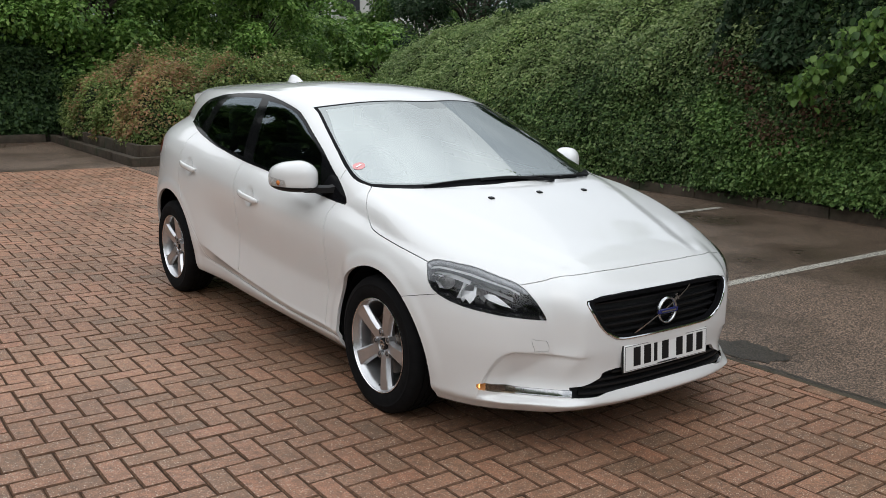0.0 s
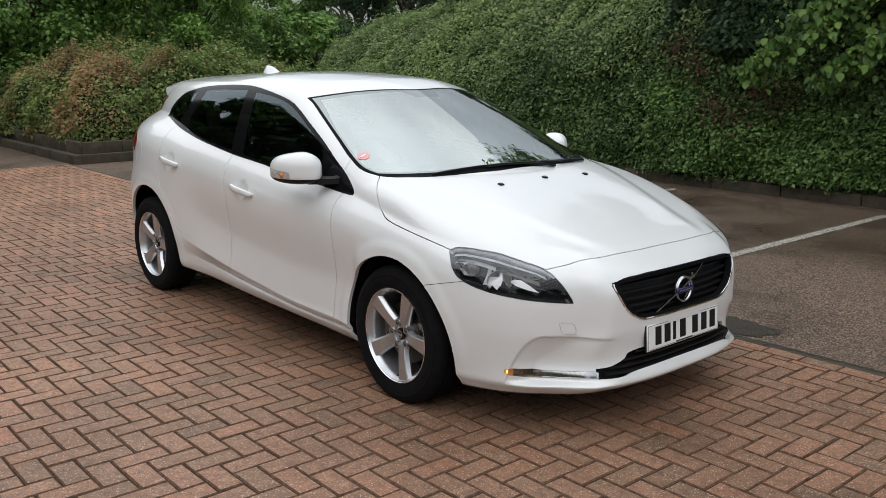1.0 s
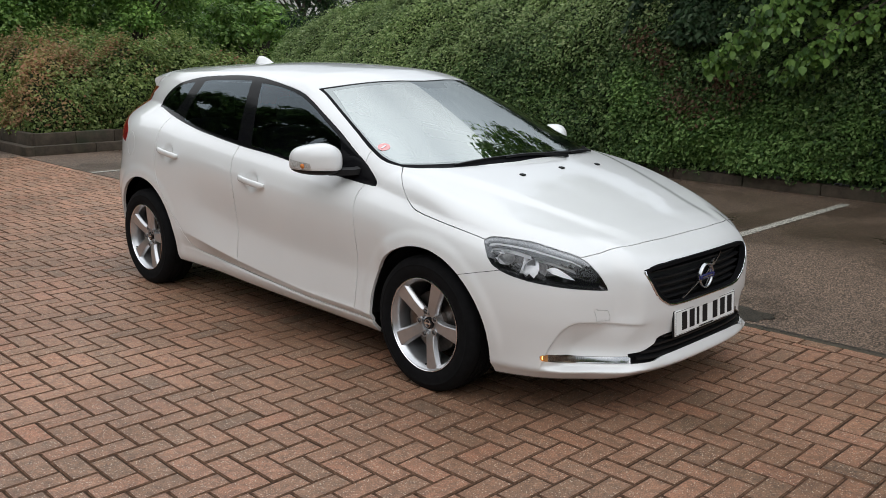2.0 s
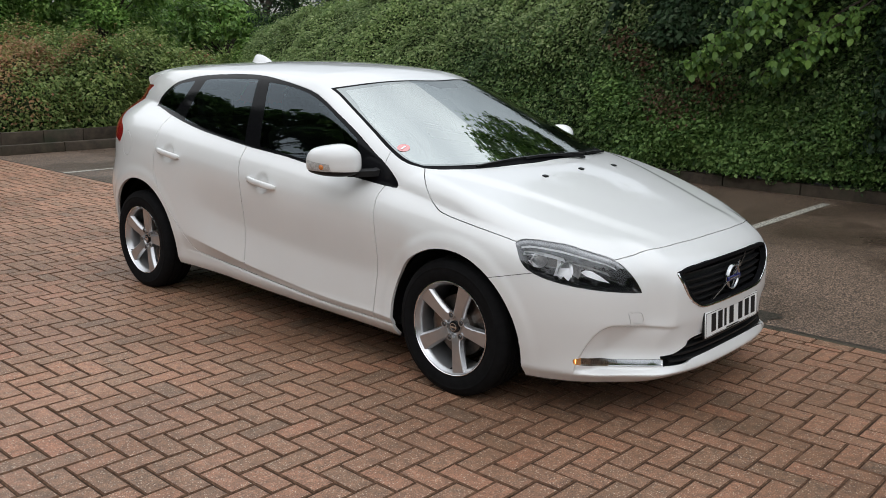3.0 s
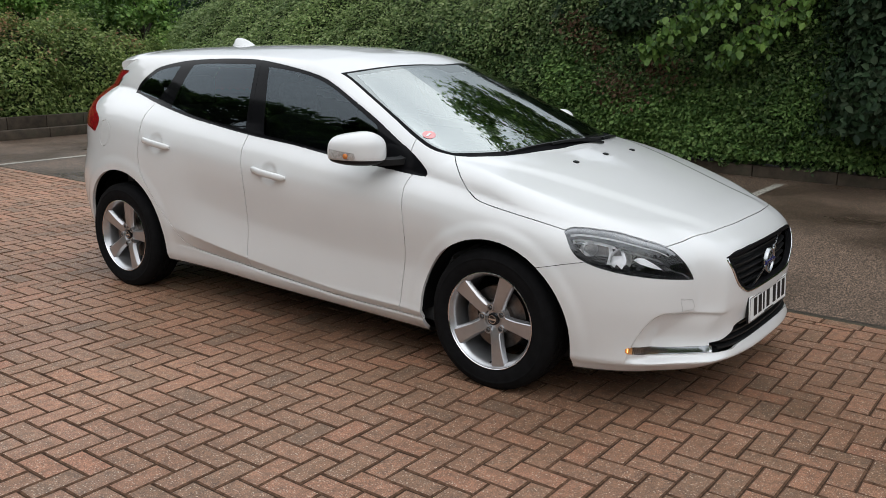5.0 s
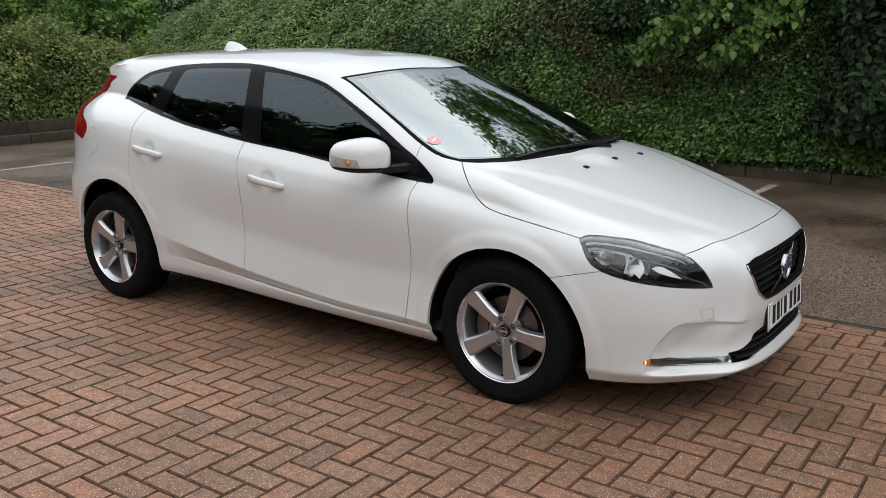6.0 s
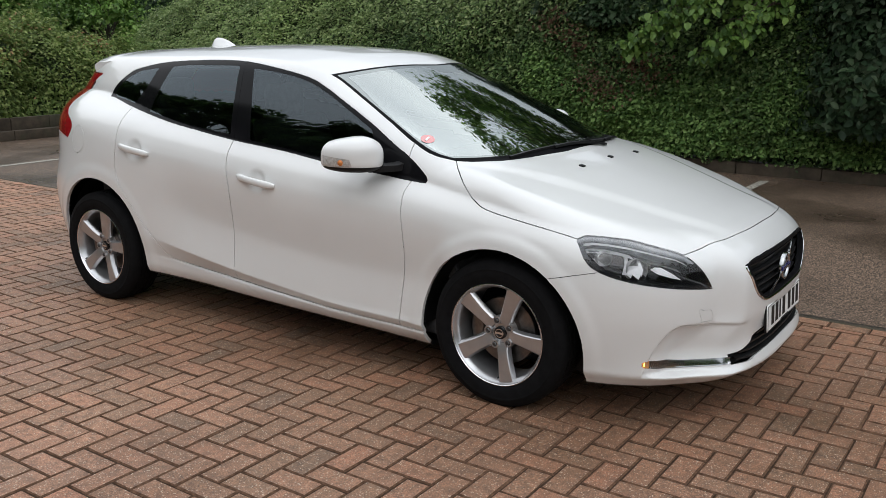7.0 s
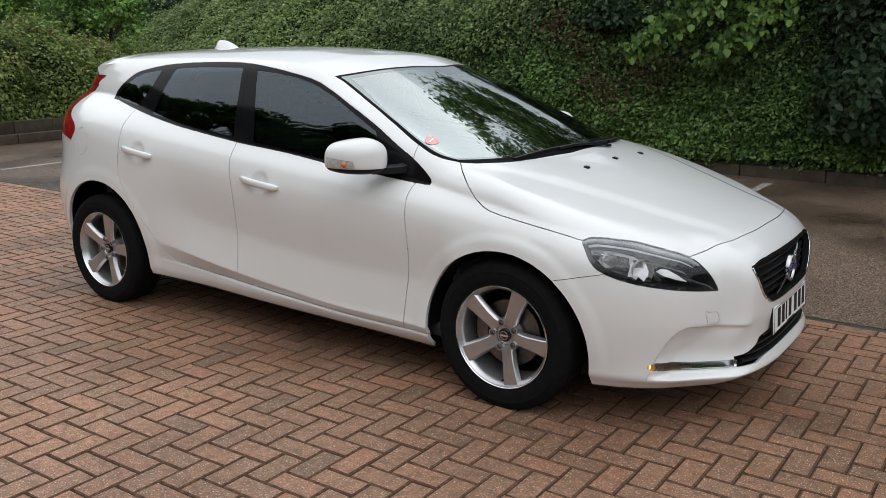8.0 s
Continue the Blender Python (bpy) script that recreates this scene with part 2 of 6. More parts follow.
bonnet_z = curve((-1.0, 0.58), (-0.9, 0.675), (-0.82, 0.724), (-0.7, 0.767), (-0.579, 0.80), (-0.353, 0.868), (-0.08, 0.946), (0.1, 0.988), (0.3, 1.02), (0.6, 1.06))
screen_z = curve((-0.6, 0.68), (-0.3, 0.82), (0.0, 0.962), (0.45, 1.165), (0.92, 1.352), (1.3, 1.49), (3.5, 2.4))
roof_z = curve((0.2, 1.19), (0.6, 1.30), (0.9, 1.365), (1.1, 1.397), (1.5, 1.428), (1.8, 1.434), (2.2, 1.427), (2.6, 1.412), (3.0, 1.385), (3.3, 1.35))


crease_z = curve((0.2, 0.268), (0.5, 0.274), (0.87, 0.280), (1.23, 0.308), (1.53, 0.340), (1.71, 0.364), (2.06, 0.414), (2.19, 0.431), (2.6, 0.48))
shut_z = curve((0.2, 0.239), (0.498, 0.241), (0.863, 0.245), (1.222, 0.268), (1.531, 0.287), (1.916, 0.312), (2.6, 0.36))
scoop_z = curve((-0.60, 0.402), (-0.30, 0.412), (-0.19, 0.419), (-0.08, 0.428), (-0.01, 0.427), (0.02, 0.413), (0.045, 0.390), (0.075, 0.345), (0.105, 0.28), (0.125, 0.22), (0.16, 0.08))


def half_width(y, z):
    bz, bw = belt_z(y), belt_w(y)
    a = (z - 0.16) / (bz - 0.16)
    sw = side_w(y)
    tuck = low_shape(np.minimum(a, 1.0))
    # ahead of the front wheel the foot of the bumper turns in along a hard edge
    tuck = np.where(z < 0.24, tuck + (np.maximum(tuck, -0.034 - 0.5 * (0.24 - z)) - tuck) * step(-0.15, -0.35, y), tuck)
    tuck = tuck + (softmax(tuck, -0.038 - 0.62 * (0.25 - z), 0.02) - tuck) * step(0.3, 0.4, y) * step(2.2, 1.2, y) * step(0.30, 0.22, z)
    low = sw + tuck * (sw - bw) / 0.09 * step(0.7, 1.0, a) + tuck * (1 - step(0.7, 1.0, a))
    b = (z - bz) / (1.37 - bz)
    up = bw + (roof_w(y) - bw) * b + 0.028 * b * (1 - b) * 4 * 0.6
    w = np.where(a < 1, low, up)
    # wheel arch lips, proud of the sides
    for cy, cz, r0, r1 in ((0.0, 0.288, 0.460, 0.412), (2.605, 0.332, 0.47, 0.41)):
        w = w + 0.0065 * step(r0, r1, np.hypot(y - cy, z - cz)) * step(0.12, 0.3, z)
    # hard crease along the foot of the doors: hollow above, turned in below; the sill stands proud under the shut line
    d = z - crease_z(y)
    hollow = 0.034 * (1 - (1 - np.clip(d / 0.22, 0, 1)) ** 1.7) * step(0.52, 0.18, d)
    under = 0.42 * np.clip(-d, 0, crease_z(y) - shut_z(y)) - 0.008 * step(shut_z(y) + 0.002, shut_z(y) - 0.012, z)
    w = w - (hollow + under) * step(0.2, 0.32, y) * step(2.30, 1.75, y)
    # dishes behind the door handles
    for cy, cz in ((1.335, 0.812), (2.240, 0.893)):
        w = w - 0.016 * step(1.0, 0.0, ((y - cy) / 0.066) ** 2 + ((z - cz) / 0.058) ** 2)
    return w


def top_z(x, y):
    crown = 0.05 * (x / 0.75) ** 2
    ridge = 0.30 + 0.33 * (y + 0.8)
    bon = bonnet_z(y) - crown + 0.010 * step(ridge + 0.07, ridge - 0.02, x) * step(-0.9, -0.6, y) - 0.010
    scr = screen_z(y - (0.45 + 0.35 * y) * x * x)
    rf = roof_z(y) - 0.045 * (x / 0.6) ** 2 - 0.025 * (x / 0.62) ** 4
    return np.maximum(bon, softmin(scr, rf, 0.03))


def skin(x, y, z):
    x = np.abs(x)
    w = half_width(y, z)
    low = step(0.46, 0.28, z)
    a = nose_a(z) + 0.055 * step(0.545 + 0.10 * low, 0.430 + 0.06 * low, x) * step(0.12, 0.2, z)
    n = 2.9
    y0 = 2.3 + 0.30 * step(0.95, 0.6, z)
    hull = ((x / w) ** n + (np.clip(-y, 0, None) / a) ** n + (np.clip(y - y0, 0, None) / (tail_b(z) - y0 + 2.3)) ** n + 1e-9) ** (1 / n) - 1
    hull = hull * 0.88
    # scoop beside the plate, its upper edge a ridge, deepest at the lamp strip
    u = (x + y) * 0.7071
    e = (scoop_z(u) - z) * (1 - 0.45 * step(-0.02, 0.05, u))
    s = step(0.37, 0.56, x) * step(0.214, 0.238, z) * step(0.0, -0.3, y)
    hull = hull + s * ((0.006 + 0.012 * step(0.25, 0.32, z)) * step(-0.002, 0.014, e) + 0.028 * step(0.0, 0.14, e))
    top = (z - top_z(x, y)) * np.where(y < 0.2, 0.95, 0.9)
    f = softmax(hull, top, 0.05 + 0.05 * step(0.1, -0.4, y) + 0.02 * step(0.9, 0.4, y) * step(0.0, 0.2, y))
    return softmax(f, 0.160 + 0.028 * np.clip(y - 0.4, 0, 2.0) - z, 0.02)


def skin_mesh(h):
    """The skin as a mesh of small quads: one corner in each cell that the surface crosses, then drawn onto it."""
    ax, ay, az = np.arange(-1.0 - h / 2, 1.0, h), np.arange(-1.0, 3.6, h), np.arange(0.12, 1.5, h)
    f = np.empty((len(ax), len(ay), len(az)))
    Y, Z = np.meshgrid(ay, az, indexing="ij")
    for i, x in enumerate(ax):
        f[i] = skin(np.full(Y.shape, x), Y, Z)
    neg = f < 0
    c = neg[:-1, :-1, :-1].astype(np.int8)
    for dx, dy, dz in ((1, 0, 0), (0, 1, 0), (0, 0, 1), (1, 1, 0), (1, 0, 1), (0, 1, 1), (1, 1, 1)):
        c = c + neg[dx:dx + c.shape[0], dy:dy + c.shape[1], dz:dz + c.shape[2]]
    cells = np.argwhere((c > 0) & (c < 8))
    index = np.full(c.shape, -1)
    index[tuple(cells.T)] = np.arange(len(cells))
    V = np.stack([ax[cells[:, 0]], ay[cells[:, 1]], az[cells[:, 2]]], 1) + h / 2
    V = onto_skin(V, 5)
    F = []
    for axis in range(3):
        d = np.diff(neg.astype(np.int8), axis=axis)
        e = np.argwhere(d != 0)
        o = [k for k in range(3) if k != axis]
        e = e[(e[:, o[0]] > 0) & (e[:, o[1]] > 0) & (e[:, o[0]] < c.shape[o[0]]) & (e[:, o[1]] < c.shape[o[1]])]
        s = d[tuple(e.T)]
        q = []
        for a, b in ((1, 1), (0, 1), (0, 0), (1, 0)):
            k = e.copy()
            k[:, o[0]] -= a
            k[:, o[1]] -= b
            q.append(index[tuple(k.T)])
        q = np.stack(q, 1)
        flip = (s > 0) == (axis != 1)
        q = np.where(flip[:, None], q, q[:, ::-1])
        F.append(q)
    return V, np.concatenate(F)


def slope(P, e=0.002):
    g = np.stack([skin(*(P + d).T) - skin(*(P - d).T) for d in np.eye(3) * e], 1) / (2 * e)
    return g


def onto_skin(P, times=3):
    P = P.copy()
    for _ in range(times):
        g = slope(P)
        P -= np.clip(skin(*P.T) / (np.sum(g * g, 1) + 1e-6), -0.02, 0.02)[:, None] * g
    return P


def cut(V, F, s):
    """Cuts the polygons F along the zero line of s, which is given at each corner. Returns corners and polygons."""
    s = np.where(np.abs(s) < 0.0012, 0.0, s)
    V, out, made = list(V), [], {}
    s = s.tolist()
    for f in F:
        vals = [s[i] for i in f]
        if min(vals) >= 0 or max(vals) <= 0:
            out.append(f)
            continue
        pos, low = [], []
        for i, j, a, b in zip(f, f[1:] + f[:1], vals, vals[1:] + vals[:1]):
            if a >= 0:
                pos.append(i)
            if a <= 0:
                low.append(i)
            if a * b < 0:
                k = (min(i, j), max(i, j))
                if k not in made:
                    made[k] = len(V)
                    V.append(V[i] + (V[j] - V[i]) * (a / (a - b)))
                pos.append(made[k])
                low.append(made[k])
        out += [p for p in (pos, low) if len(p) > 2]
    return np.array(V), out


# ---- the car: panels cut from the skin ----
DLO = smooth_loop([(2.691, 1.148), (2.663, 1.202), (2.547, 1.280), (2.435, 1.311), (2.267, 1.338), (2.043, 1.353), (1.828, 1.359), (1.636, 1.354),
                   (1.400, 1.327), (1.199, 1.293), (1.077, 1.254), (0.913, 1.183), (0.759, 1.112), (0.611, 1.032), (0.491, 0.970), (0.415, 0.918),
                   (0.395, 0.895), (0.412, 0.882), (0.515, 0.889), (0.733, 0.908), (0.960, 0.928), (1.245, 0.960), (1.549, 0.984), (1.845, 1.017),
                   (2.079, 1.045), (2.399, 1.101), (2.62, 1.138)])
FRONT_PANE = smooth_loop([(1.565, 1.323), (1.565, 1.323), (1.390, 1.309), (1.210, 1.280), (1.066, 1.234), (0.902, 1.161), (0.735, 1.080), (0.735, 1.080),
                          (0.700, 1.01), (0.655, 0.920), (0.655, 0.920), (0.966, 0.942), (1.248, 0.972), (1.448, 0.990), (1.448, 0.990), (1.50, 1.16)])
REAR_PANE = smooth_loop([(2.188, 1.317), (2.188, 1.317), (2.022, 1.329), (1.676, 1.334), (1.676, 1.334), (1.633, 1.200), (1.591, 1.008), (1.591, 1.008),
                         (1.855, 1.033), (2.094, 1.062), (2.254, 1.084), (2.254, 1.084), (2.222, 1.20)])
QUARTER_PANE = smooth_loop([(2.655, 1.157), (2.586, 1.225), (2.499, 1.273), (2.420, 1.293), (2.303, 1.308), (2.303, 1.308), (2.340, 1.204), (2.411, 1.120), (2.411, 1.120), (2.524, 1.134)])
HEADLIGHT = smooth_loop([(0.356, 0.741), (0.356, 0.741), (0.317, 0.753), (0.256, 0.752), (0.165, 0.743), (0.084, 0.724), (-0.033, 0.690), (-0.088, 0.648), (-0.125, 0.602),
                         (-0.148, 0.560), (-0.148, 0.560), (-0.058, 0.568), (0.069, 0.582), (0.193, 0.602), (0.289, 0.630), (0.336, 0.668)])
BONNET = smooth_loop([(-1.3, 0.055), (-1.3, 0.055), (-0.886, 0.055), (-0.721, 0.073), (-0.459, 0.143), (-0.345, 0.214), (-0.268, 0.308), (-0.268, 0.308), (-0.176, 0.256), (-0.081, 0.196),
                      (-0.012, 0.133), (0.030, 0.059), (0.066, -0.144), (0.080, -0.321), (0.080, -0.321), (0.10, -0.42), (0.06, -0.56), (-0.01, -0.645), (-0.01, -0.645), (-0.080, -0.6765), (-0.135, -0.695), (-0.21, -0.7185), (-0.331, -0.757), (-0.53, -0.782),
                      (-0.735, -0.786), (-0.95, -0.786), (-1.3, -0.786), (-1.3, -0.786)])
SCREEN = smooth_loop([(-0.3, 0.90), (-0.3, 0.90), (0.02, 0.902), (0.188, 0.936), (0.344, 0.983), (0.489, 1.039), (0.594, 1.096), (0.594, 1.096), (0.602, 1.024),
                      (0.646, 0.853), (0.694, 0.655), (0.727, 0.493), (0.732, 0.386), (0.706, 0.300), (0.706, 0.300), (0.62, 0.18), (0.30, 0.0), (-0.3, -0.03), (-0.3, -0.03)])
DOORS = smooth_loop([(0.495, 0.93), (0.483, 0.83), (0.464, 0.6), (0.488, 0.4), (0.505, 0.241), (0.505, 0.241), (0.863, 0.245), (1.222, 0.268), (1.531, 0.287), (1.916, 0.312), (2.046, 0.339),
                     (2.120, 0.408), (2.227, 0.521), (2.367, 0.691), (2.403, 0.795), (2.392, 0.947), (2.407, 1.14), (2.407, 1.14), (2.0, 1.2), (1.2, 1.15), (0.8, 1.02), (0.8, 1.02)])
door_gap = curve((0.2, 1.531), (0.30, 1.534), (0.385, 1.532), (0.566, 1.532), (0.759, 1.528), (0.919, 1.554), (1.0, 1.560), (1.2, 1.60), (1.38, 1.655))
GRILLE = smooth_loop([(-0.5, 0.652), (-0.5, 0.652), (0.232, 0.652), (0.400, 0.638), (0.428, 0.622), (0.390, 0.545), (0.345, 0.500), (0.285, 0.470), (0.18, 0.466), (-0.5, 0.466), (-0.5, 0.466)])
INTAKE = smooth_loop([(-0.5, 0.345), (-0.5, 0.345), (0.255, 0.345), (0.36, 0.312), (0.425, 0.287), (0.475, 0.281), (0.475, 0.281), (0.475, 0.243), (0.475, 0.243), (0.38, 0.246), (0.228, 0.262), (-0.5, 0.268), (-0.5, 0.268)])
STRIP = smooth_loop([(0.124, 0.278), (0.110, 0.284), (0.02, 0.278), (-0.06, 0.271), (-0.258, 0.271), (-0.258, 0.271), (-0.258, 0.246), (-0.258, 0.246), (-0.06, 0.244), (0.03, 0.247), (0.10, 0.256), (0.120, 0.264)])
TAIL_LAMP = smooth_loop([(2.885, 1.262), (2.885, 1.262), (2.972, 1.22), (3.030, 1.150), (3.030, 1.085), (2.968, 1.04), (2.872, 1.003), (2.848, 0.965), (2.900, 0.908), (2.900, 0.908), (3.08, 0.93), (3.6, 0.95), (3.6, 0.95), (3.6, 1.262), (3.6, 1.262)])
FUEL = smooth_loop([(2.752, 0.986), (2.700, 0.950), (2.692, 0.900), (2.725, 0.85), (2.778, 0.837), (2.815, 0.865), (2.823, 0.92), (2.79, 0.975)])
TOWING = smooth_loop([(0.606, 0.480), (0.567, 0.477), (0.558, 0.470), (0.549, 0.442), (0.555, 0.435), (0.594, 0.436), (0.603, 0.444), (0.612, 0.473)], 4)
TAILGATE = smooth_loop([(-0.9, 1.31), (-0.9, 1.31), (0.50, 1.29), (0.50, 1.29), (0.62, 1.0), (0.55, 0.72), (0.45, 0.62), (-0.9, 0.62), (-0.9, 0.62)])
REAR_WINDOW = smooth_loop([(-0.9, 1.27), (-0.9, 1.27), (0.46, 1.26), (0.53, 1.08), (0.46, 1.03), (-0.9, 1.02), (-0.9, 1.02)])
ARCHES = ((-0.004, 0.288, 0.379), (2.605, 0.332, 0.374))


def region_field(key, P):
    """The signed distance of each point from one outline (negative inside), in the plane that faces it."""
    x, y, z = np.abs(P[:, 0]), P[:, 1], P[:, 2]
    u = (x + y) * 0.7071
    ok, where = REGION[key]
    ok = ok(x, y, z, P[:, 0])
    out = np.ones(len(P))
    out[ok] = where(x[ok], y[ok], z[ok], u[ok])
    return out


def arch_field(cy, cz, r):
    return lambda x, y, z, u: np.where(z > cz, np.hypot(y - cy, z - cz), np.abs(y - cy) * (1 + 0.10 * np.clip(cz - z, 0, 1))) - r


def glazed(x, y, z, sx):
    return (x > 0.42) & (z > 0.80)


REGION = {
    "arch0": (lambda x, y, z, sx: (x > 0.55) & (z < 0.8) & (y < 1), arch_field(*ARCHES[0])),
    "arch1": (lambda x, y, z, sx: (x > 0.55) & (z < 0.8) & (y > 2), arch_field(*ARCHES[1])),
    "dlo": (glazed, lambda x, y, z, u: inside(DLO, y, z)),
    "pane0": (glazed, lambda x, y, z, u: inside(FRONT_PANE, y, z)),
    "pane1": (glazed, lambda x, y, z, u: inside(REAR_PANE, y, z)),
    "pane2": (glazed, lambda x, y, z, u: inside(QUARTER_PANE, y, z)),
    "lamp": (lambda x, y, z, sx: (y < 0.2) & (z > 0.45) & (x > 0.4), lambda x, y, z, u: inside(HEADLIGHT, u, z)),
    "bonnet": (lambda x, y, z, sx: (y < 0.6) & (z > 0.6), lambda x, y, z, u: inside(BONNET, x - z, y)),
    "screen": (lambda x, y, z, sx: (y < 1.4) & (z > 0.85), lambda x, y, z, u: inside(SCREEN, x, y)),
    "seal": (lambda x, y, z, sx: (y < 1.4) & (z > 0.85), lambda x, y, z, u: np.maximum(inside(SCREEN, x, y) + 0.014, 0.093 + 0.22 * x ** 2 + 0.52 * x ** 4 - y)),
    "frit": (lambda x, y, z, sx: (y < 1.4) & (z > 0.85), lambda x, y, z, u: np.maximum(np.maximum(inside(SCREEN, x, y) + 0.022 + 0.022 * step(0.70, 1.0, y), 0.108 + 0.22 * x ** 2 + 0.52 * x ** 4 - y), np.minimum(y - 0.80, 0.14 - x - 0.5 * (0.92 - y)))),
    "doors": (lambda x, y, z, sx: x > 0.5, lambda x, y, z, u: inside(DOORS, y, z)),
    "door_gap": (lambda x, y, z, sx: (x > 0.5) & (y > 0.2) & (y < 2.6), lambda x, y, z, u: y - door_gap(z)),
    "seam": (lambda x, y, z, sx: (y < -0.1) & (y > -0.6) & (x > 0.5) & (z > 0.45) & (z < 0.72), lambda x, y, z, u: z - (0.588 - 0.235 * (y + 0.238))),
    "sill": (lambda x, y, z, sx: (x > 0.5) & (y > 0.2) & (y < 0.7) & (z < 0.5), lambda x, y, z, u: z - 0.240),
    "pillar": (lambda x, y, z, sx: (x > 0.5) & (y > 0.3) & (y < 0.8) & (z > 0.86), lambda x, y, z, u: y - 0.51),
    "sole": (lambda x, y, z, sx: z < 0.4, lambda x, y, z, u: z - 0.172 - 0.028 * np.clip(y - 0.4, 0, 2.0)),
    "grille": (lambda x, y, z, sx: (y < -0.5) & (z > 0.4), lambda x, y, z, u: inside(GRILLE, x, z)),
    "intake": (lambda x, y, z, sx: (y < -0.5) & (z < 0.4), lambda x, y, z, u: inside(INTAKE, x, z)),
    "strip": (lambda x, y, z, sx: (y < -0.3) & (z < 0.4) & (x > 0.4), lambda x, y, z, u: inside(STRIP, u, z)),
    "towing": (lambda x, y, z, sx: (y < -0.5) & (sx < 0), lambda x, y, z, u: inside(TOWING, x, z)),
    "tail": (lambda x, y, z, sx: (y > 2.6) & (x > 0.4), lambda x, y, z, u: inside(TAIL_LAMP, y, z)),
    "fuel": (lambda x, y, z, sx: (y > 2.4) & (sx < -0.5), lambda x, y, z, u: inside(FUEL, y, z)),
    "gate": (lambda x, y, z, sx: y > 2.9, lambda x, y, z, u: inside(TAILGATE, x, z)),
    "crease": (lambda x, y, z, sx: (x > 0.5) & (y > 0.25) & (y < 2.3) & (z < 0.6), lambda x, y, z, u: z - crease_z(y)),
    "foot": (lambda x, y, z, sx: (x > 0.5) & (y < -0.1) & (z < 0.5), lambda x, y, z, u: z - 0.24),
    "lip": (lambda x, y, z, sx: (y < -0.6) & (z < 0.3), lambda x, y, z, u: z - 0.219),
    "scoop": (lambda x, y, z, sx: (x > 0.38) & (y < -0.1) & (z < 0.5) & (z > 0.24), lambda x, y, z, u: z - scoop_z(u)),
    "rear_window": (lambda x, y, z, sx: y > 2.9, lambda x, y, z, u: inside(REAR_WINDOW, x, z)),
}


def name_region(P):
    """The panel that each place on the skin belongs to."""
    f = {k: region_field(k, P) for k in REGION}
    x, y, z = P.T
    side = np.where(x < 0, "_r", "_l")
    out = np.full(len(P), "body_shell", dtype="<U24")
    front_low = (y < -0.2) & ((z < 0.588 - 0.235 * (y + 0.238)) | (y < -0.47))
    out[(y < 0.51)] = "front_wing"
    out[(y > 0.30) & (z < 0.240)] = "body_shell"
    out[front_low] = "front_bumper"
    d = f["doors"] < 0
    out[d & (f["door_gap"] < 0)] = "front_door"
    out[d & (f["door_gap"] >= 0)] = "rear_door"
    for key, label in (("fuel", "fuel_flap"), ("gate", "tailgate"), ("rear_window", "rear_window"), ("tail", "tail_lamp"), ("towing", "towing_cap"), ("screen", "screen_seal"), ("seal", "screen_border"), ("frit", "windscreen"), ("bonnet", "bonnet"),
                       ("lamp", "headlamp"), ("grille", "HOLE"), ("intake", "HOLE"), ("strip", "lamp_strip"), ("dlo", "window_trim"), ("pane0", "front_side_window"),
                       ("pane1", "rear_side_window"), ("pane2", "quarter_window"), ("arch0", "HOLE"), ("arch1", "HOLE")):
        out[f[key] < 0] = label
    out[(out == "window_trim") & (f["door_gap"] >= 0)] = "rear_window_trim"
    out[(f["sole"] < 0) & (out != "HOLE")] = "underbody"
    two = np.isin(out, ["front_wing", "front_door", "rear_door", "tail_lamp", "headlamp", "lamp_strip", "window_trim", "rear_window_trim", "front_side_window", "rear_side_window", "quarter_window"])
    return [a + b if t else a for a, b, t in zip(out.tolist(), side.tolist(), two)]


V, F = skin_mesh(0.0128)
F = [list(map(int, q)) for q in F]
for key in REGION:
    V, F = cut(V, F, region_field(key, V))
V = onto_skin(V, 2)
N = slope(V, 0.009)
N /= np.linalg.norm(N, axis=1)[:, None] + 1e-9
centres = np.array([V[f].mean(0) for f in F])
panel = name_region(centres)
PANELS = {}
CORNERS = {}
# normals corner by corner, so that hard edges stay hard
ends = np.cumsum([0] + [len(f) for f in F])
flat = np.concatenate([np.array(f) for f in F])
mids = np.repeat(centres, np.diff(ends), axis=0)
C = slope(V[flat] + 0.38 * (mids - V[flat]), 0.004)
C /= np.linalg.norm(C, axis=1)[:, None] + 1e-9
hard = (np.sum(C * N[flat], 1) < math.cos(math.radians(5))) & (V[flat, 2] < 0.6)
C = np.where(hard[:, None], C, N[flat])
for k, (f, p) in enumerate(zip(F, panel)):
    PANELS.setdefault(p, []).append(f)
    CORNERS.setdefault(p, []).append(C[ends[k]:ends[k + 1]])


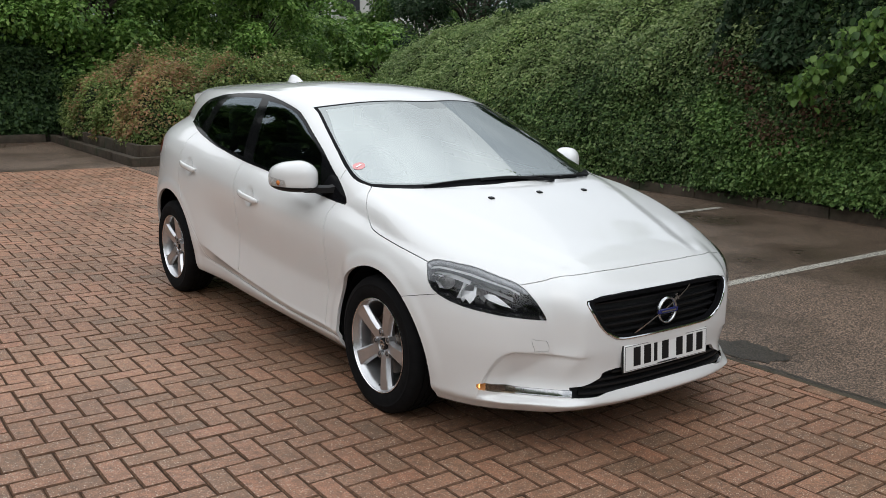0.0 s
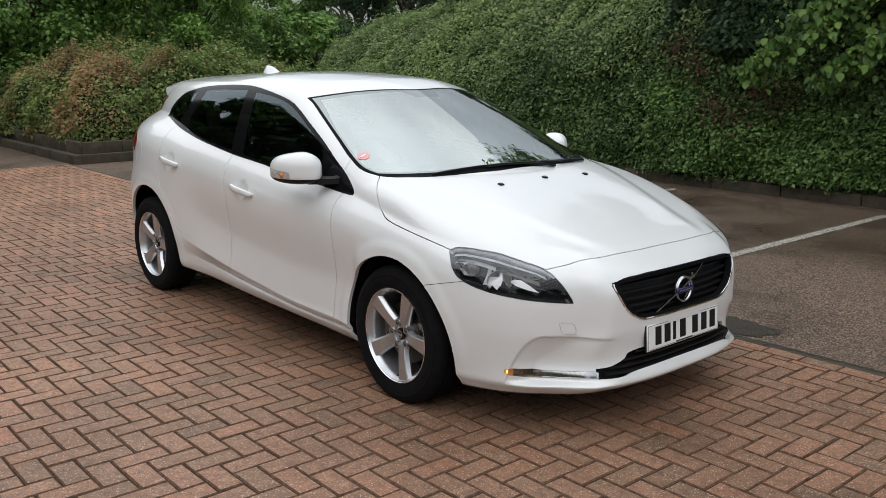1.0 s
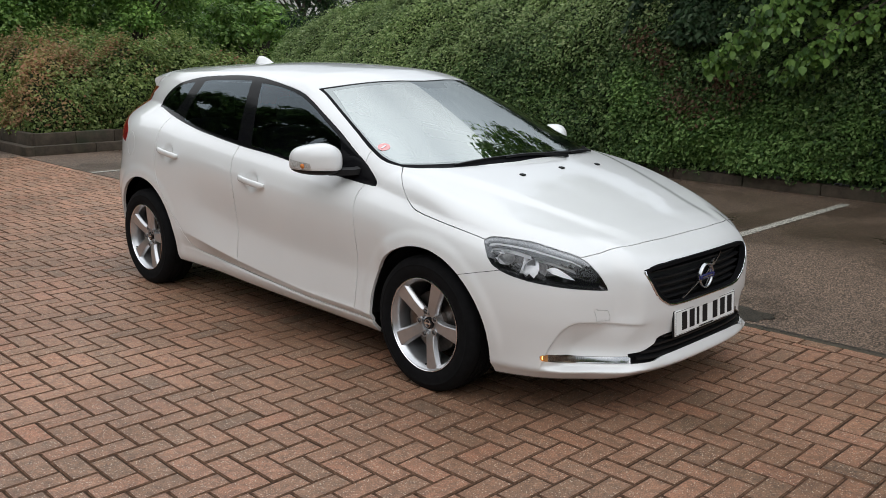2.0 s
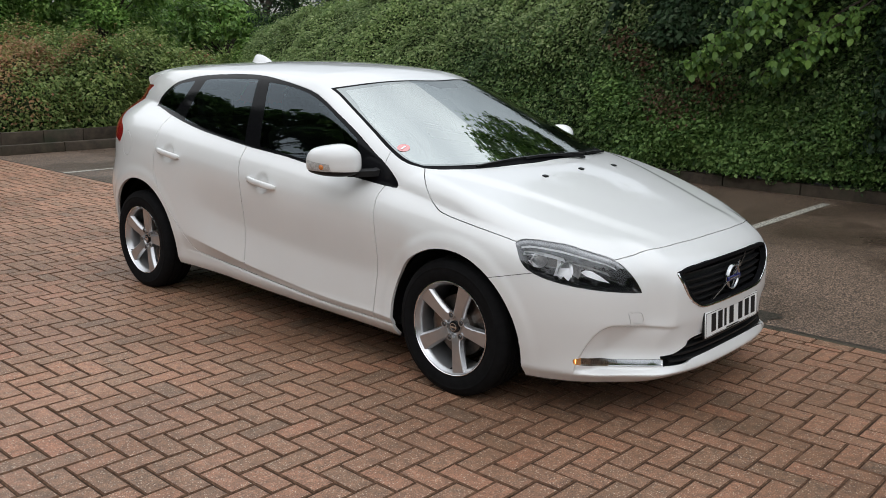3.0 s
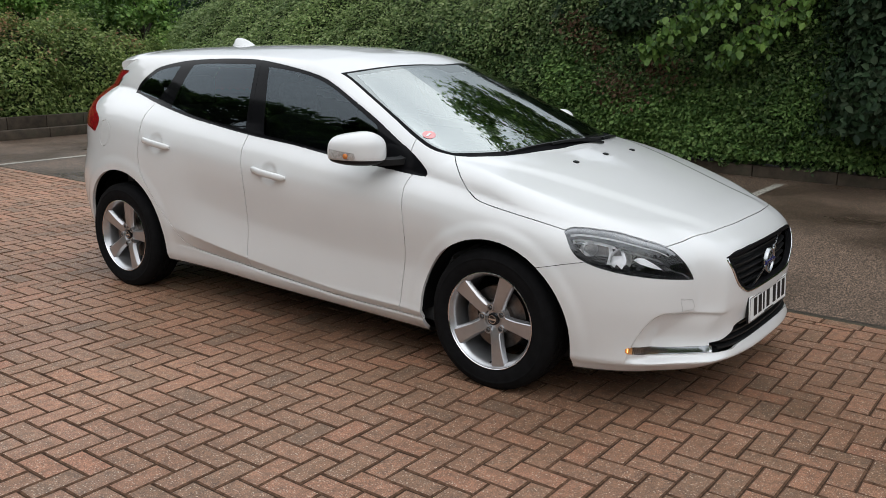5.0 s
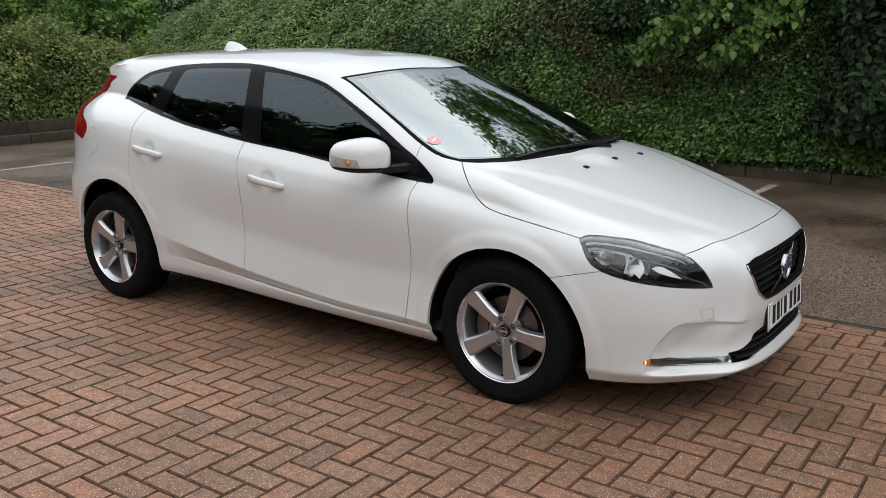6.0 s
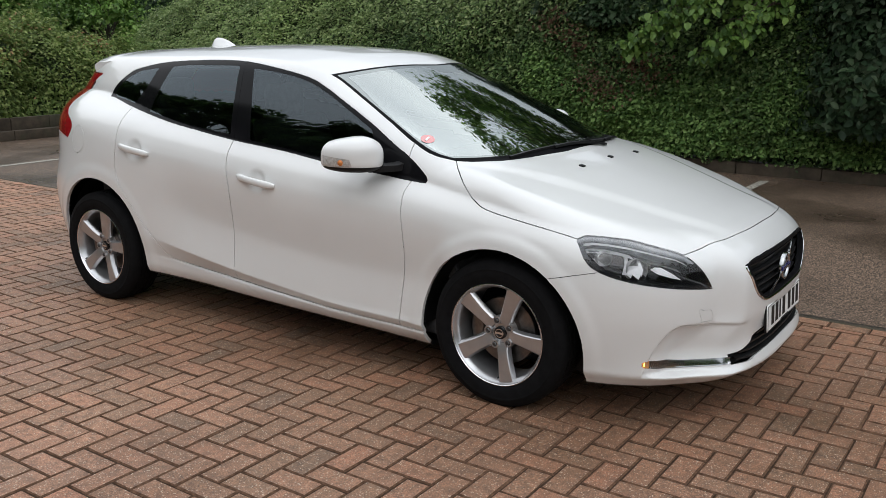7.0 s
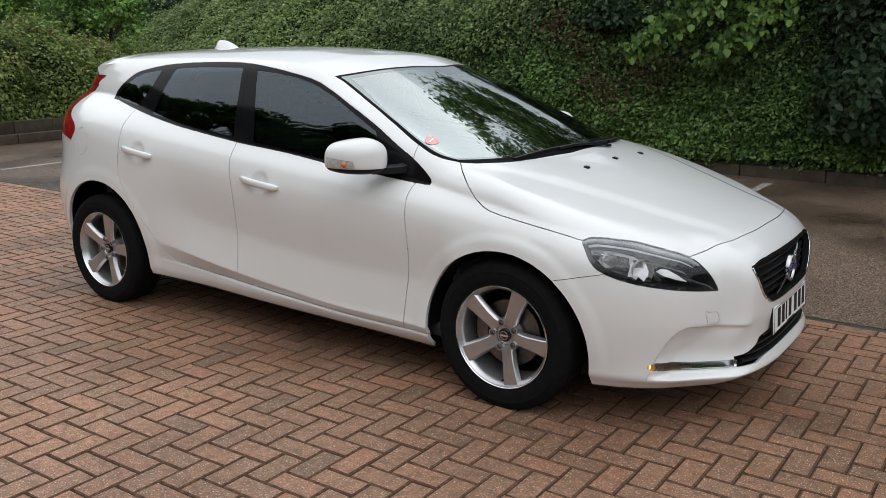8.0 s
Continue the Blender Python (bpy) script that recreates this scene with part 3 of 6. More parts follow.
def panel_object(key, name, mat, parent, label="", gap=0.0022, depth=0.016):
    """A panel of the skin as a part: drawn in a little at its rim, whose edge is turned inwards."""
    faces = PANELS.get(key, [])
    ids = sorted({i for f in faces for i in f})
    new_id = {i: k for k, i in enumerate(ids)}
    P, M = V[ids].copy(), N[ids]
    faces = [[new_id[i] for i in f] for f in faces]
    facing = 0.0
    for f in faces:
        q = P[f] - P[f].mean(0)
        facing += np.cross(q, np.roll(q, -1, 0)).sum(0) @ M[f].sum(0)
    turned = [f if facing > 0 else f[::-1] for f in faces]
    count = collections.Counter()
    for f in turned:
        for a, b in zip(f, f[1:] + f[:1]):
            count[(a, b)] += 1
    rim = [(a, b) for a, b in count if (b, a) not in count]
    pull = np.zeros_like(P)
    for a, b in rim:
        t = P[b] - P[a]
        side = np.cross(M[a] + M[b], t)
        side /= np.linalg.norm(side) + 1e-9
        pull[a] += side
        pull[b] += side
    size = np.linalg.norm(pull, axis=1)
    hit = size > 1e-6
    pull[hit] /= size[hit][:, None]
    P += pull * gap
    verts, normals = list(P), []
    rim_at = {}
    out = [list(f) for f in turned]
    for c in CORNERS.get(key, []):
        normals += [tuple(v) for v in (c if facing > 0 else c[::-1])]
    for a, b in rim:
        q = []
        for i, deep in ((b, 0), (a, 0), (a, 1), (b, 1)):
            k = (i, deep)
            if k not in rim_at:
                rim_at[k] = len(verts)
                verts.append(P[i] - M[i] * depth * deep)
            q.append(rim_at[k])
        out.append(q)
        normals += [tuple(-pull[i]) for i in (b, a, a, b)]
    ob = mesh_object(name, verts, out, mat, parent, label)
    ob.data.normals_split_custom_set(normals)
    return ob


car = thing("car", label="white five-door hatchback with silver alloy wheels, parked on block paving", category="car")
shell = panel_object("body_shell", "body_shell", WHITE, car)
panel_object("underbody", "underbody", BLACK, car, gap=0)
bonnet = panel_object("bonnet", "bonnet", WHITE, car, gap=0.0030)
bumper = panel_object("front_bumper", "front_bumper", WHITE, car, gap=0.0012)
panel_object("towing_cap", "towing_eye_cover", WHITE, bumper, gap=0.0003)
for s in "rl":
    panel_object("front_wing_" + s, "front_wing", WHITE, car, gap=0.0014)
DOOR = {}
for s in "rl":
    DOOR["front_" + s] = panel_object("front_door_" + s, "front_door", WHITE, car, gap=0.0027)
    DOOR["rear_" + s] = panel_object("rear_door_" + s, "rear_door", WHITE, car, gap=0.0024)
    panel_object("window_trim_" + s, "window_trim", TRIM, car, "black front window surround", gap=0.0006)
    panel_object("rear_window_trim_" + s, "rear_window_trim", TRIM, car, "black rear window surround", gap=0.0006)
    panel_object("front_side_window_" + s, "front_side_window", DARKGLASS, car, "dark front side window", gap=0.0, depth=0.004)
    panel_object("rear_side_window_" + s, "rear_side_window", DARKGLASS, car, "dark rear side window", gap=0.0, depth=0.004)
    panel_object("quarter_window_" + s, "quarter_window", DARKGLASS, car, "dark small quarter window", gap=0.0, depth=0.004)
    panel_object("tail_lamp_" + s, "tail_lamp", RED, car, "tall red rear lamp cluster")
panel_object("fuel_flap", "fuel_flap", WHITE, shell, gap=0.0008)
tailgate = panel_object("tailgate", "tailgate", WHITE, car)
panel_object("rear_window", "rear_window", DARKGLASS, tailgate, "dark rear window", depth=0.004)
windscreen = panel_object("windscreen", "windscreen", GLASS, car, "clear windscreen reflecting the sky", gap=0.0, depth=0.004)
panel_object("screen_border", "screen_border", FRIT, windscreen, "black ceramic border", gap=0.0)
panel_object("screen_seal", "screen_seal", SATIN, windscreen, "black rubber seal and cowl edge", gap=0.0004)


# ---- the car's fittings ----
def solve_axis(p, axis, lo, hi):
    """The place on the skin along one axis, between an inner and an outer value."""
    p = np.array(p, float)
    for _ in range(18):
        p[axis] = (lo + hi) / 2
        if skin(*p[:, None])[0] < 0:
            lo = p[axis]
        else:
            hi = p[axis]
    return p


def at_side(y, z, s=-1):
    return solve_axis((0, y, z), 0, 0.0, s * 1.05)


def at_front(x, z):
    return solve_axis((x, 0, z), 1, 0.0, -1.0)


def at_top(x, y):
    return solve_axis((x, y, 0), 2, 0.4, 1.6)


def at_lamp(u, z, s=-1, deep=0.0):
    """A place on the slanting corner of the front, named as the headlamp's outline is, and set in by a depth."""

    lo, hi = -0.2, 2.0
    for _ in range(18):
        m = (lo + hi) / 2
        q = np.array([[(u / 0.7071 + m) / 2, (u / 0.7071 - m) / 2, z]])
        if skin(*q.T)[0] < 0:
            lo = m
        else:
            hi = m
    n = slope(q)[0]
    n /= np.linalg.norm(n)
    q = q[0] - n * deep
    return np.array([s * q[0], q[1], q[2]])


def cut_out(bm, co, no):
    bmesh.ops.bisect_plane(bm, geom=bm.verts[:] + bm.edges[:] + bm.faces[:], plane_co=co, plane_no=no, clear_outer=True)
    es = [e for e in bm.edges if e.is_boundary]
    if es:
        bmesh.ops.holes_fill(bm, edges=es)


# black lining behind the panel gaps
LV, LF = skin_mesh(0.04)
LN = slope(LV)
LN /= np.linalg.norm(LN, axis=1)[:, None]
LC = np.array([LV[q].mean(0) for q in LF])
keep = (LC[:, 2] < belt_z(LC[:, 1]) - 0.05) | (LC[:, 1] < 0.06)
for key, room in (("arch0", 0.02), ("arch1", 0.02), ("lamp", 0.03), ("grille", 0.02), ("intake", 0.02), ("screen", 0.0), ("strip", 0.02)):
    keep &= region_field(key, LC) > room
keep &= LC[:, 2] > 0.2
mesh_object("inner_lining", LV - LN * 0.03, LF[keep], BLACK, car)
# wheel housings
for cy, cz, r in ARCHES:
    for s in (-1, 1):
        bm = bmesh.new()
        out = 0.832 if cy < 1 else 0.80
        ring(bm, [(s * out, r + 0.004), (s * (out - 0.02), r + 0.012), (s * 0.50, r + 0.012)], "x", 40, False, (0, cy, cz), -0.05, math.pi + 0.05)
        box(bm, (s * 0.5 - 0.01, cy - 0.37, 0.20), (s * 0.5 + 0.01, cy + 0.40, 0.72))
        part("wheel_housing", bm, BLACK, car)

# wheels
def wheel(s, y, phase):
    """s: -1 for the offside, 1 for the nearside; the wheel's face looks outwards along x."""
    w = thing("wheel", Matrix.Translation((0, 0, 0)))
    w.parent = car
    o = Vector((s * 0.772, y, 0.306))
    T = lambda a, r, t: (o.x + s * a, o.y + r * math.cos(t), o.z + r * math.sin(t))
    bm = bmesh.new()
    ring(bm, [(s * a, r) for a, r in ((-0.095, 0.208), (-0.104, 0.235), (-0.103, 0.27), (-0.094, 0.298), (-0.075, 0.311), (-0.052, 0.3135), (-0.051, 0.308), (-0.045, 0.308), (-0.044, 0.314), (-0.018, 0.315), (-0.017, 0.308), (-0.011, 0.308), (-0.010, 0.315), (0.012, 0.315), (0.013, 0.308), (0.019, 0.308), (0.020, 0.3148), (0.044, 0.3140), (0.045, 0.308), (0.051, 0.308), (0.052, 0.3135), (0.075, 0.311), (0.092, 0.300), (0.099, 0.284), (0.1015, 0.277), (0.1030, 0.2755), (0.1030, 0.2725), (0.1020, 0.271),
                                      (0.1035, 0.262), (0.102, 0.240), (0.096, 0.222), (0.088, 0.2115), (0.07, 0.206))], "x", 72, True, o)
    part("tyre", bm, RUBBER, w, "black road tyre with a moulded sidewall", 50)
    bm = bmesh.new()
    ring(bm, [(s * a, r) for a, r in ((0.090, 0.2165), (0.095, 0.214), (0.095, 0.209), (0.086, 0.204), (0.080, 0.198), (0.06, 0.192), (0.0, 0.186), (-0.09, 0.200), (-0.09, 0.204), (0.0, 0.19), (0.06, 0.197), (0.075, 0.206), (0.085, 0.2155))], "x", 72, True, o)
    ring(bm, [(s * a, r) for a, r in ((0.052, 0.0), (0.052, 0.040), (0.060, 0.044), (0.064, 0.062), (0.055, 0.070), (0.02, 0.072), (0.0, 0.06), (0.0, 0.0))], "x", 40, False, o)
    for k in range(5):
        t = math.radians(phase + 72 * k)
        e1, e2 = Vector((0, math.cos(t), math.sin(t))) , Vector((0, -math.sin(t), math.cos(t)))
        rows = []
        for r, half, a, thick in ((0.045, 0.030, 0.062, 0.030), (0.075, 0.025, 0.072, 0.032), (0.115, 0.0265, 0.079, 0.032), (0.16, 0.031, 0.084, 0.030), (0.195, 0.035, 0.087, 0.026), (0.2085, 0.0375, 0.088, 0.02)):
            prof = ((-half - 0.007, a - 0.020), (-half, a - 0.003), (-half + 0.004, a), (half - 0.004, a - 0.001), (half, a - 0.004), (half + 0.007, a - 0.020), (half * 0.8, a - thick - 0.01), (-half * 0.8, a - thick - 0.01))
            rows.append([bm.verts.new(o + e1 * r + e2 * q + Vector((s * h, 0, 0))) for q, h in prof])
        for a, b in zip(rows, rows[1:]):
            for j in range(8):
                bm.faces.new((a[j], a[(j + 1) % 8], b[(j + 1) % 8], b[j]))
        bm.faces.new(rows[0]), bm.faces.new(rows[-1])
    part("rim", bm, ALLOY, w, "silver five-spoke alloy rim", 30)
    bm = bmesh.new()
    ring(bm, [(s * a, r) for a, r in ((0.092, 0.2175), (0.0975, 0.2160), (0.0985, 0.2135), (0.0965, 0.2110), (0.092, 0.2100))], "x", 72, True, o)
    part("rim_lip", bm, MACHINED, w, "bright machined rim edge", 40)
    bm = bmesh.new()
    ring(bm, [(s * 0.066, 0.0), (s * 0.066, 0.022), (s * 0.063, 0.027), (s * 0.05, 0.028)], "x", 32, False, o)
    part("centre_cap", bm, PIANO, w, "dark round centre cap")
    bm = bmesh.new()
    ring(bm, [(s * 0.0655, 0.016), (s * 0.0685, 0.016), (s * 0.0685, 0.0185), (s * 0.0655, 0.0185)], "x", 32, True, o)
    box(bm, (o.x + s * 0.067 - 0.001, o.y - 0.02, o.z - 0.004), (o.x + s * 0.067 + 0.001, o.y + 0.02, o.z + 0.004))
    part("cap_badge", bm, CHROME, w)
    for k in range(5):
        t = math.radians(phase + 36 + 72 * k)
        p = T(0, 0.054, t)
        bm = bmesh.new()
        ring(bm, [(s * 0.050, 0.0185), (s * 0.069, 0.0170), (s * 0.069, 0.0125), (s * 0.055, 0.0120), (s * 0.055, 0.0)], "x", 16, False, p)
        part("bolt_seat", bm, ALLOY, w)
        bm = bmesh.new()
        ring(bm, [(s * 0.050, 0.0105), (s * 0.069, 0.0102), (s * 0.072, 0.007), (s * 0.072, 0.0)], "x", 6, False, p)
        part("wheel_bolt", bm, BOLT, w)
    bm = bmesh.new()
    ring(bm, [(s * 0.018, 0.07), (s * 0.018, 0.139), (s * 0.015, 0.141), (s * -0.006, 0.141), (s * -0.01, 0.139), (s * -0.01, 0.07)], "x", 48, True, o)
    ring(bm, [(s * 0.035, 0.0), (s * 0.035, 0.07), (s * 0.018, 0.078)], "x", 48, False, o)
    part("brake_disc", bm, STEEL, w, "brown-grey steel brake disc")
    bm = bmesh.new()
    ta = 0.55
    ring(bm, [(s * 0.034, 0.098), (s * 0.040, 0.11), (s * 0.040, 0.142), (s * 0.030, 0.155), (s * -0.05, 0.155), (s * -0.05, 0.15), (s * 0.02, 0.098)], "x", 10, True, o, math.pi - ta, math.pi + ta) if y < 1 else ring(
        bm, [(s * 0.034, 0.098), (s * 0.038, 0.11), (s * 0.036, 0.142), (s * 0.02, 0.15), (s * -0.05, 0.15), (s * 0.02, 0.098)], "x", 8, True, o, -0.4, 0.45)
    if y < 1:
        for v in bm.verts:
            v.co.y = 2 * o.y - v.co.y
    part("brake_calliper", bm, STEEL, w, "rusty grey brake calliper")
    bm = bmesh.new()
    p = T(0.07, 0.186, math.radians(phase + 155))
    ring(bm, [(0.0, 0.0), (s * 0.0, 0.004), (s * 0.02, 0.0035), (s * 0.022, 0.0)], "x", 8, False, p)
    part("tyre_valve", bm, BLACK, w)


wheel(-1, 0.0, 68 + 180 - 2 * 68)
wheel(-1, 2.635, 180 - 5)
wheel(1, 0.0, 30)
wheel(1, 2.635, 50)

# door handles
for s, side in ((-1, "r"), (1, "l")):
    for y0, y1, z0, z1, door in ((1.212, 1.458, 0.799, 0.826, "front_"), (2.120, 2.358, 0.879, 0.908, "rear_")):
        bm = bmesh.new()
        pts, size = [], []
        for k in range(13):
            u = k / 12
            y, z = y0 + (y1 - y0) * u, z0 + (z1 - z0) * u
            x = abs(at_side(0.4 * y + 0.6 * ((y0 + y1) / 2 + (0.11 if u > 0.5 else -0.11)), z)[0]) + 0.004 + 0.020 * math.sin(math.pi * min(max(u * 1.02, 0.0), 1)) ** 0.45
            pts.append((s * x, y, z))
            size.append(0.55 if k in (0, 12) else 0.9 if k in (1, 11) else 1.0)
        sweep(bm, pts, [(0.010 * math.cos(a), 0.0175 * math.sin(a)) for a in [2 * math.pi * i / 12 for i in range(12)]], scale=size)
        part("door_handle", bm, WHITE, DOOR[door + side], "white pull handle", 60)

# mirrors
def mirror(s):
    m = thing("door_mirror")
    m.parent = car
    along = Vector((s * 0.70, 0.71, 0)).normalized()
    back = Vector((-s * 0.35, 0.94, 0)).normalized()
    c = Vector((s * 0.918, 0.695, 0.984))

    def shape(bm):
        bmesh.ops.create_uvsphere(bm, u_segments=40, v_segments=28, radius=1.0)
        for v in bm.verts:
            p = v.co.copy()
            ex = 3.3
            lo, hi = 0.5, 2.0
            for _ in range(20):
                k = (lo + hi) / 2
                lo, hi = (k, hi) if abs(p.x * k) ** ex + abs(p.y * k) ** 2.6 + abs(p.z * k) ** (2.8 if p.z > 0 else 4.0) < 1 else (lo, k)
            p *= lo
            top = 1 - 0.16 * max(p.x + 0.2, 0) ** 1.3 - (0.34 * max(-p.x - 0.35, 0) ** 1.2 if p.z > 0 else 0)
            v.co = c + along * (p.x * 0.128) + back * (p.y * 0.085 + 0.03 * p.x * p.x) + Vector((0, 0, p.z * (0.086 if p.z > 0 else 0.068) * top - 0.006 * p.x))
    bm = bmesh.new()
    shape(bm)
    cut_out(bm, (0, 0, 0.946), (0, 0, -1))
    cut_out(bm, c + back * 0.075, back)
    part("mirror_cap", bm, WHITE, m, "white painted mirror cap", 50)
    bm = bmesh.new()
    shape(bm)
    cut_out(bm, (0, 0, 0.9445), (0, 0, 1))
    cut_out(bm, c + back * 0.070, back)
    part("mirror_base", bm, BLACK, m, "black lower mirror housing", 50)
    bm = bmesh.new()
    sweep(bm, [(s * 0.875, 0.65, 0.936), (s * 0.83, 0.60, 0.936), (s * 0.79, 0.565, 0.938), (s * 0.745, 0.555, 0.945)], [(0.030, -0.018), (0.030, 0.010), (0.0, 0.020), (-0.04, 0.012), (-0.04, -0.018)], scale=[1.0, 0.95, 0.95, 1.1])
    part("mirror_arm", bm, BLACK, m, "black mirror arm")
    bm = bmesh.new()
    q = c + back * 0.0755
    e = [(0.055, 0.048), (0.07, 0.0), (0.055, -0.04), (-0.07, -0.045), (-0.09, 0.0), (-0.07, 0.05)]
    bm.faces.new([bm.verts.new(q + along * a + Vector((0, 0, b))) for a, b in e])
    part("mirror_glass", bm, CHROME, m)
    # turn signal let into the lower edge of the cap
    bm = bmesh.new()
    shape(bm)
    cut_out(bm, (0, 0, 0.947), (0, 0, -1))
    cut_out(bm, c + along * 0.06 + Vector((0, 0, 0.002)), along * -0.12 + Vector((0, 0, 1)))
    cut_out(bm, c + along * 0.022, -along + Vector((0, 0, 0.3)))
    cut_out(bm, c + back * 0.062, back)
    for v in bm.verts:
        v.co = c + (v.co - c) * 1.012
    ind = part("turn_signal", bm, LENS, m, "clear side turn signal", 50)
    ind.visible_shadow = False
    bm = bmesh.new()
    shape(bm)
    cut_out(bm, (0, 0, 0.949), (0, 0, -1))
    cut_out(bm, c + along * 0.06 + Vector((0, 0, 0.000)), along * -0.12 + Vector((0, 0, 1)))
    cut_out(bm, c + along * 0.024, -along + Vector((0, 0, 0.3)))
    cut_out(bm, c + back * 0.060, back)
    for v in bm.verts:
        v.co = c + (v.co - c) * 1.004
    part("reflector", bm, plain("signal_reflector", (0.86, 0.84, 0.80), 0.2, 0.35, 0.3, 90), ind)
    bm = bmesh.new()
    q = c + along * 0.078 - back * 0.052 + Vector((0, 0, -0.018))
    bmesh.ops.create_uvsphere(bm, u_segments=12, v_segments=8, radius=0.016, matrix=Matrix.Translation(q))
    part("bulb", bm, plain("amber_bulb", (0.60, 0.20, 0.05), 0.15, 0, 0.15, 60), ind, "amber bulb")


mirror(-1)
mirror(1)

# headlamps
for s, side in ((-1, "r"), (1, "l")):
    lamp = thing("headlamp")
    lamp.parent = car
    panel_object("headlamp_" + side, "lens", LAMPLENS, lamp, "clear headlamp lens", gap=0.0, depth=0.010).visible_shadow = False
    # dark bowl behind the lens; reflected sky painted in as a lighter upper part
    faces = PANELS["headlamp_" + side]
    ids = sorted({i for f in faces for i in f})
    k = {i: n for n, i in enumerate(ids)}
    P, M = V[ids], N[ids]
    d = -region_field("lamp", P)
    deep = 0.008 + 0.075 * step(0.0, 0.05, d)
    ul = (np.abs(P[:, 0]) + P[:, 1]) * 0.7071
    high = P[:, 2] > 0.690 + 0.22 * np.minimum(ul - 0.05, 0) - 0.10 * np.clip(ul - 0.2, 0, 1)
    for upper, nm, mat_, lb in ((True, "upper_bowl", SILVER, "upper lamp bowl, lightened for reflected sky"), (False, "lower_bowl", PIANO, "gloss black lower lamp bowl")):
        sel = [f for f in faces if (sum(high[k[i]] for i in f) * 2 > len(f)) == upper]
        mesh_object(nm, P - M * deep[:, None], [[k[i] for i in f] for f in sel], mat_, lamp, lb)
    # strips along the upper edge: bright trim with the sky's sheen painted in
    def strip(name, line, wide, mat, label="", tilt=0.0):
        bm = bmesh.new()
        rows = []
        for u, z, dp in line:
            a, b = at_lamp(u, z + wide / 2, s, dp + tilt), at_lamp(u, z - wide / 2, s, dp)
            rows.append((bm.verts.new(a), bm.verts.new(b)))
        for (a, b), (c2, d2) in zip(rows, rows[1:]):
            bm.faces.new((a, c2, d2, b))
        bmesh.ops.solidify(bm, geom=bm.faces[:], thickness=0.004)
        part(name, bm, mat, lamp, label)
    strip("brow", [(0.335, 0.731, 0.006), (0.30, 0.737, 0.007), (0.25, 0.735, 0.008), (0.17, 0.724, 0.008), (0.08, 0.704, 0.008), (0.0, 0.684, 0.008), (-0.04, 0.664, 0.008)], 0.015, SHINY, "bright upper trim with painted sky sheen", 0.014)
    strip("upper_reflector", [(0.330, 0.714, 0.005), (0.300, 0.720, 0.006), (0.26, 0.719, 0.006), (0.215, 0.712, 0.006), (0.165, 0.700, 0.006)], 0.030, SHINY, "bright upper reflector strip with painted sky sheen", 0.034)
    strip("lower_brow", [(0.155, 0.700, 0.014), (0.11, 0.690, 0.016), (0.06, 0.676, 0.016), (0.02, 0.662, 0.016), (-0.015, 0.646, 0.014)], 0.026, GREY, "grey lower strip with painted sky sheen", 0.030)

    def bowl(name, u, z, r, dp, mat, squash=1.0, label=""):
        o, front = Vector(at_lamp(u, z, s, dp)), Vector((s * 0.42, -0.9, 0.03)).normalized()
        bm = bmesh.new()
        ring(bm, [(0.0, r), (0.006, r * 1.06), (0.0, r * 1.08), (-0.02, r * 0.9), (-0.035, r * 0.6), (-0.042, 0.002)], "z", 28, False)
        for v in bm.verts:
            v.co.y *= squash
        bmesh.ops.transform(bm, matrix=Matrix.Translation(o) @ front.to_track_quat("Z", "Y").to_matrix().to_4x4(), verts=bm.verts)
        part(name, bm, mat, lamp, label)
        return o, front
    o, front = bowl("main_reflector", 0.155, 0.652, 0.050, 0.040, RIBBED, 0.9, "round main reflector")
    bm = bmesh.new()
    bmesh.ops.create_uvsphere(bm, u_segments=16, v_segments=10, radius=0.014, matrix=Matrix.Translation(o - front * 0.022))
    part("bulb_shield", bm, CHROME, lamp)

    def plate(name, corners, mat, label="", deep=0.006):
        """A small bent plate behind the lens, between corners that at_lamp names."""
        bm = bmesh.new()
        low = min(z for u, z, d in corners)
        vs = [bm.verts.new(at_lamp(u, z, s, deep + 0.28 * (z - low))) for u, z, d in corners]
        bm.faces.new(vs)
        bmesh.ops.solidify(bm, geom=bm.faces[:], thickness=0.003)
        part(name, bm, mat, lamp, label, 0)
    plate("bezel_bar", [(0.194, 0.708, 0.012), (0.180, 0.706, 0.012), (0.186, 0.668, 0.004), (0.200, 0.630, 0), (0.216, 0.629, 0), (0.203, 0.668, 0.004)], SHINY, "bright upright bezel bar")
    plate("bezel_cup", [(0.204, 0.664, 0.004), (0.146, 0.668, 0.004), (0.143, 0.636, 0), (0.158, 0.612, 0), (0.178, 0.630, 0), (0.186, 0.618, 0), (0.204, 0.632, 0)], SHINY, "bright notched bezel piece", 0.005)
    plate("bezel_bar", [(0.149, 0.696, 0.010), (0.138, 0.694, 0.010), (0.137, 0.650, 0), (0.146, 0.624, 0), (0.151, 0.650, 0)], SHINY, "narrow bright bezel bar")
    plate("wedge", [(0.108, 0.652, 0.004), (0.088, 0.662, 0.006), (0.062, 0.660, 0.006), (0.025, 0.634, 0), (-0.010, 0.607, 0), (0.035, 0.617, 0), (0.085, 0.634, 0)], SHINY, "bright wedge-shaped reflector")
    plate("outer_plate", [(0.326, 0.712, 0.004), (0.290, 0.714, 0.004), (0.268, 0.702, 0), (0.285, 0.696, 0), (0.313, 0.697, 0)], SILVER, "small silvered outer plate", 0.006)
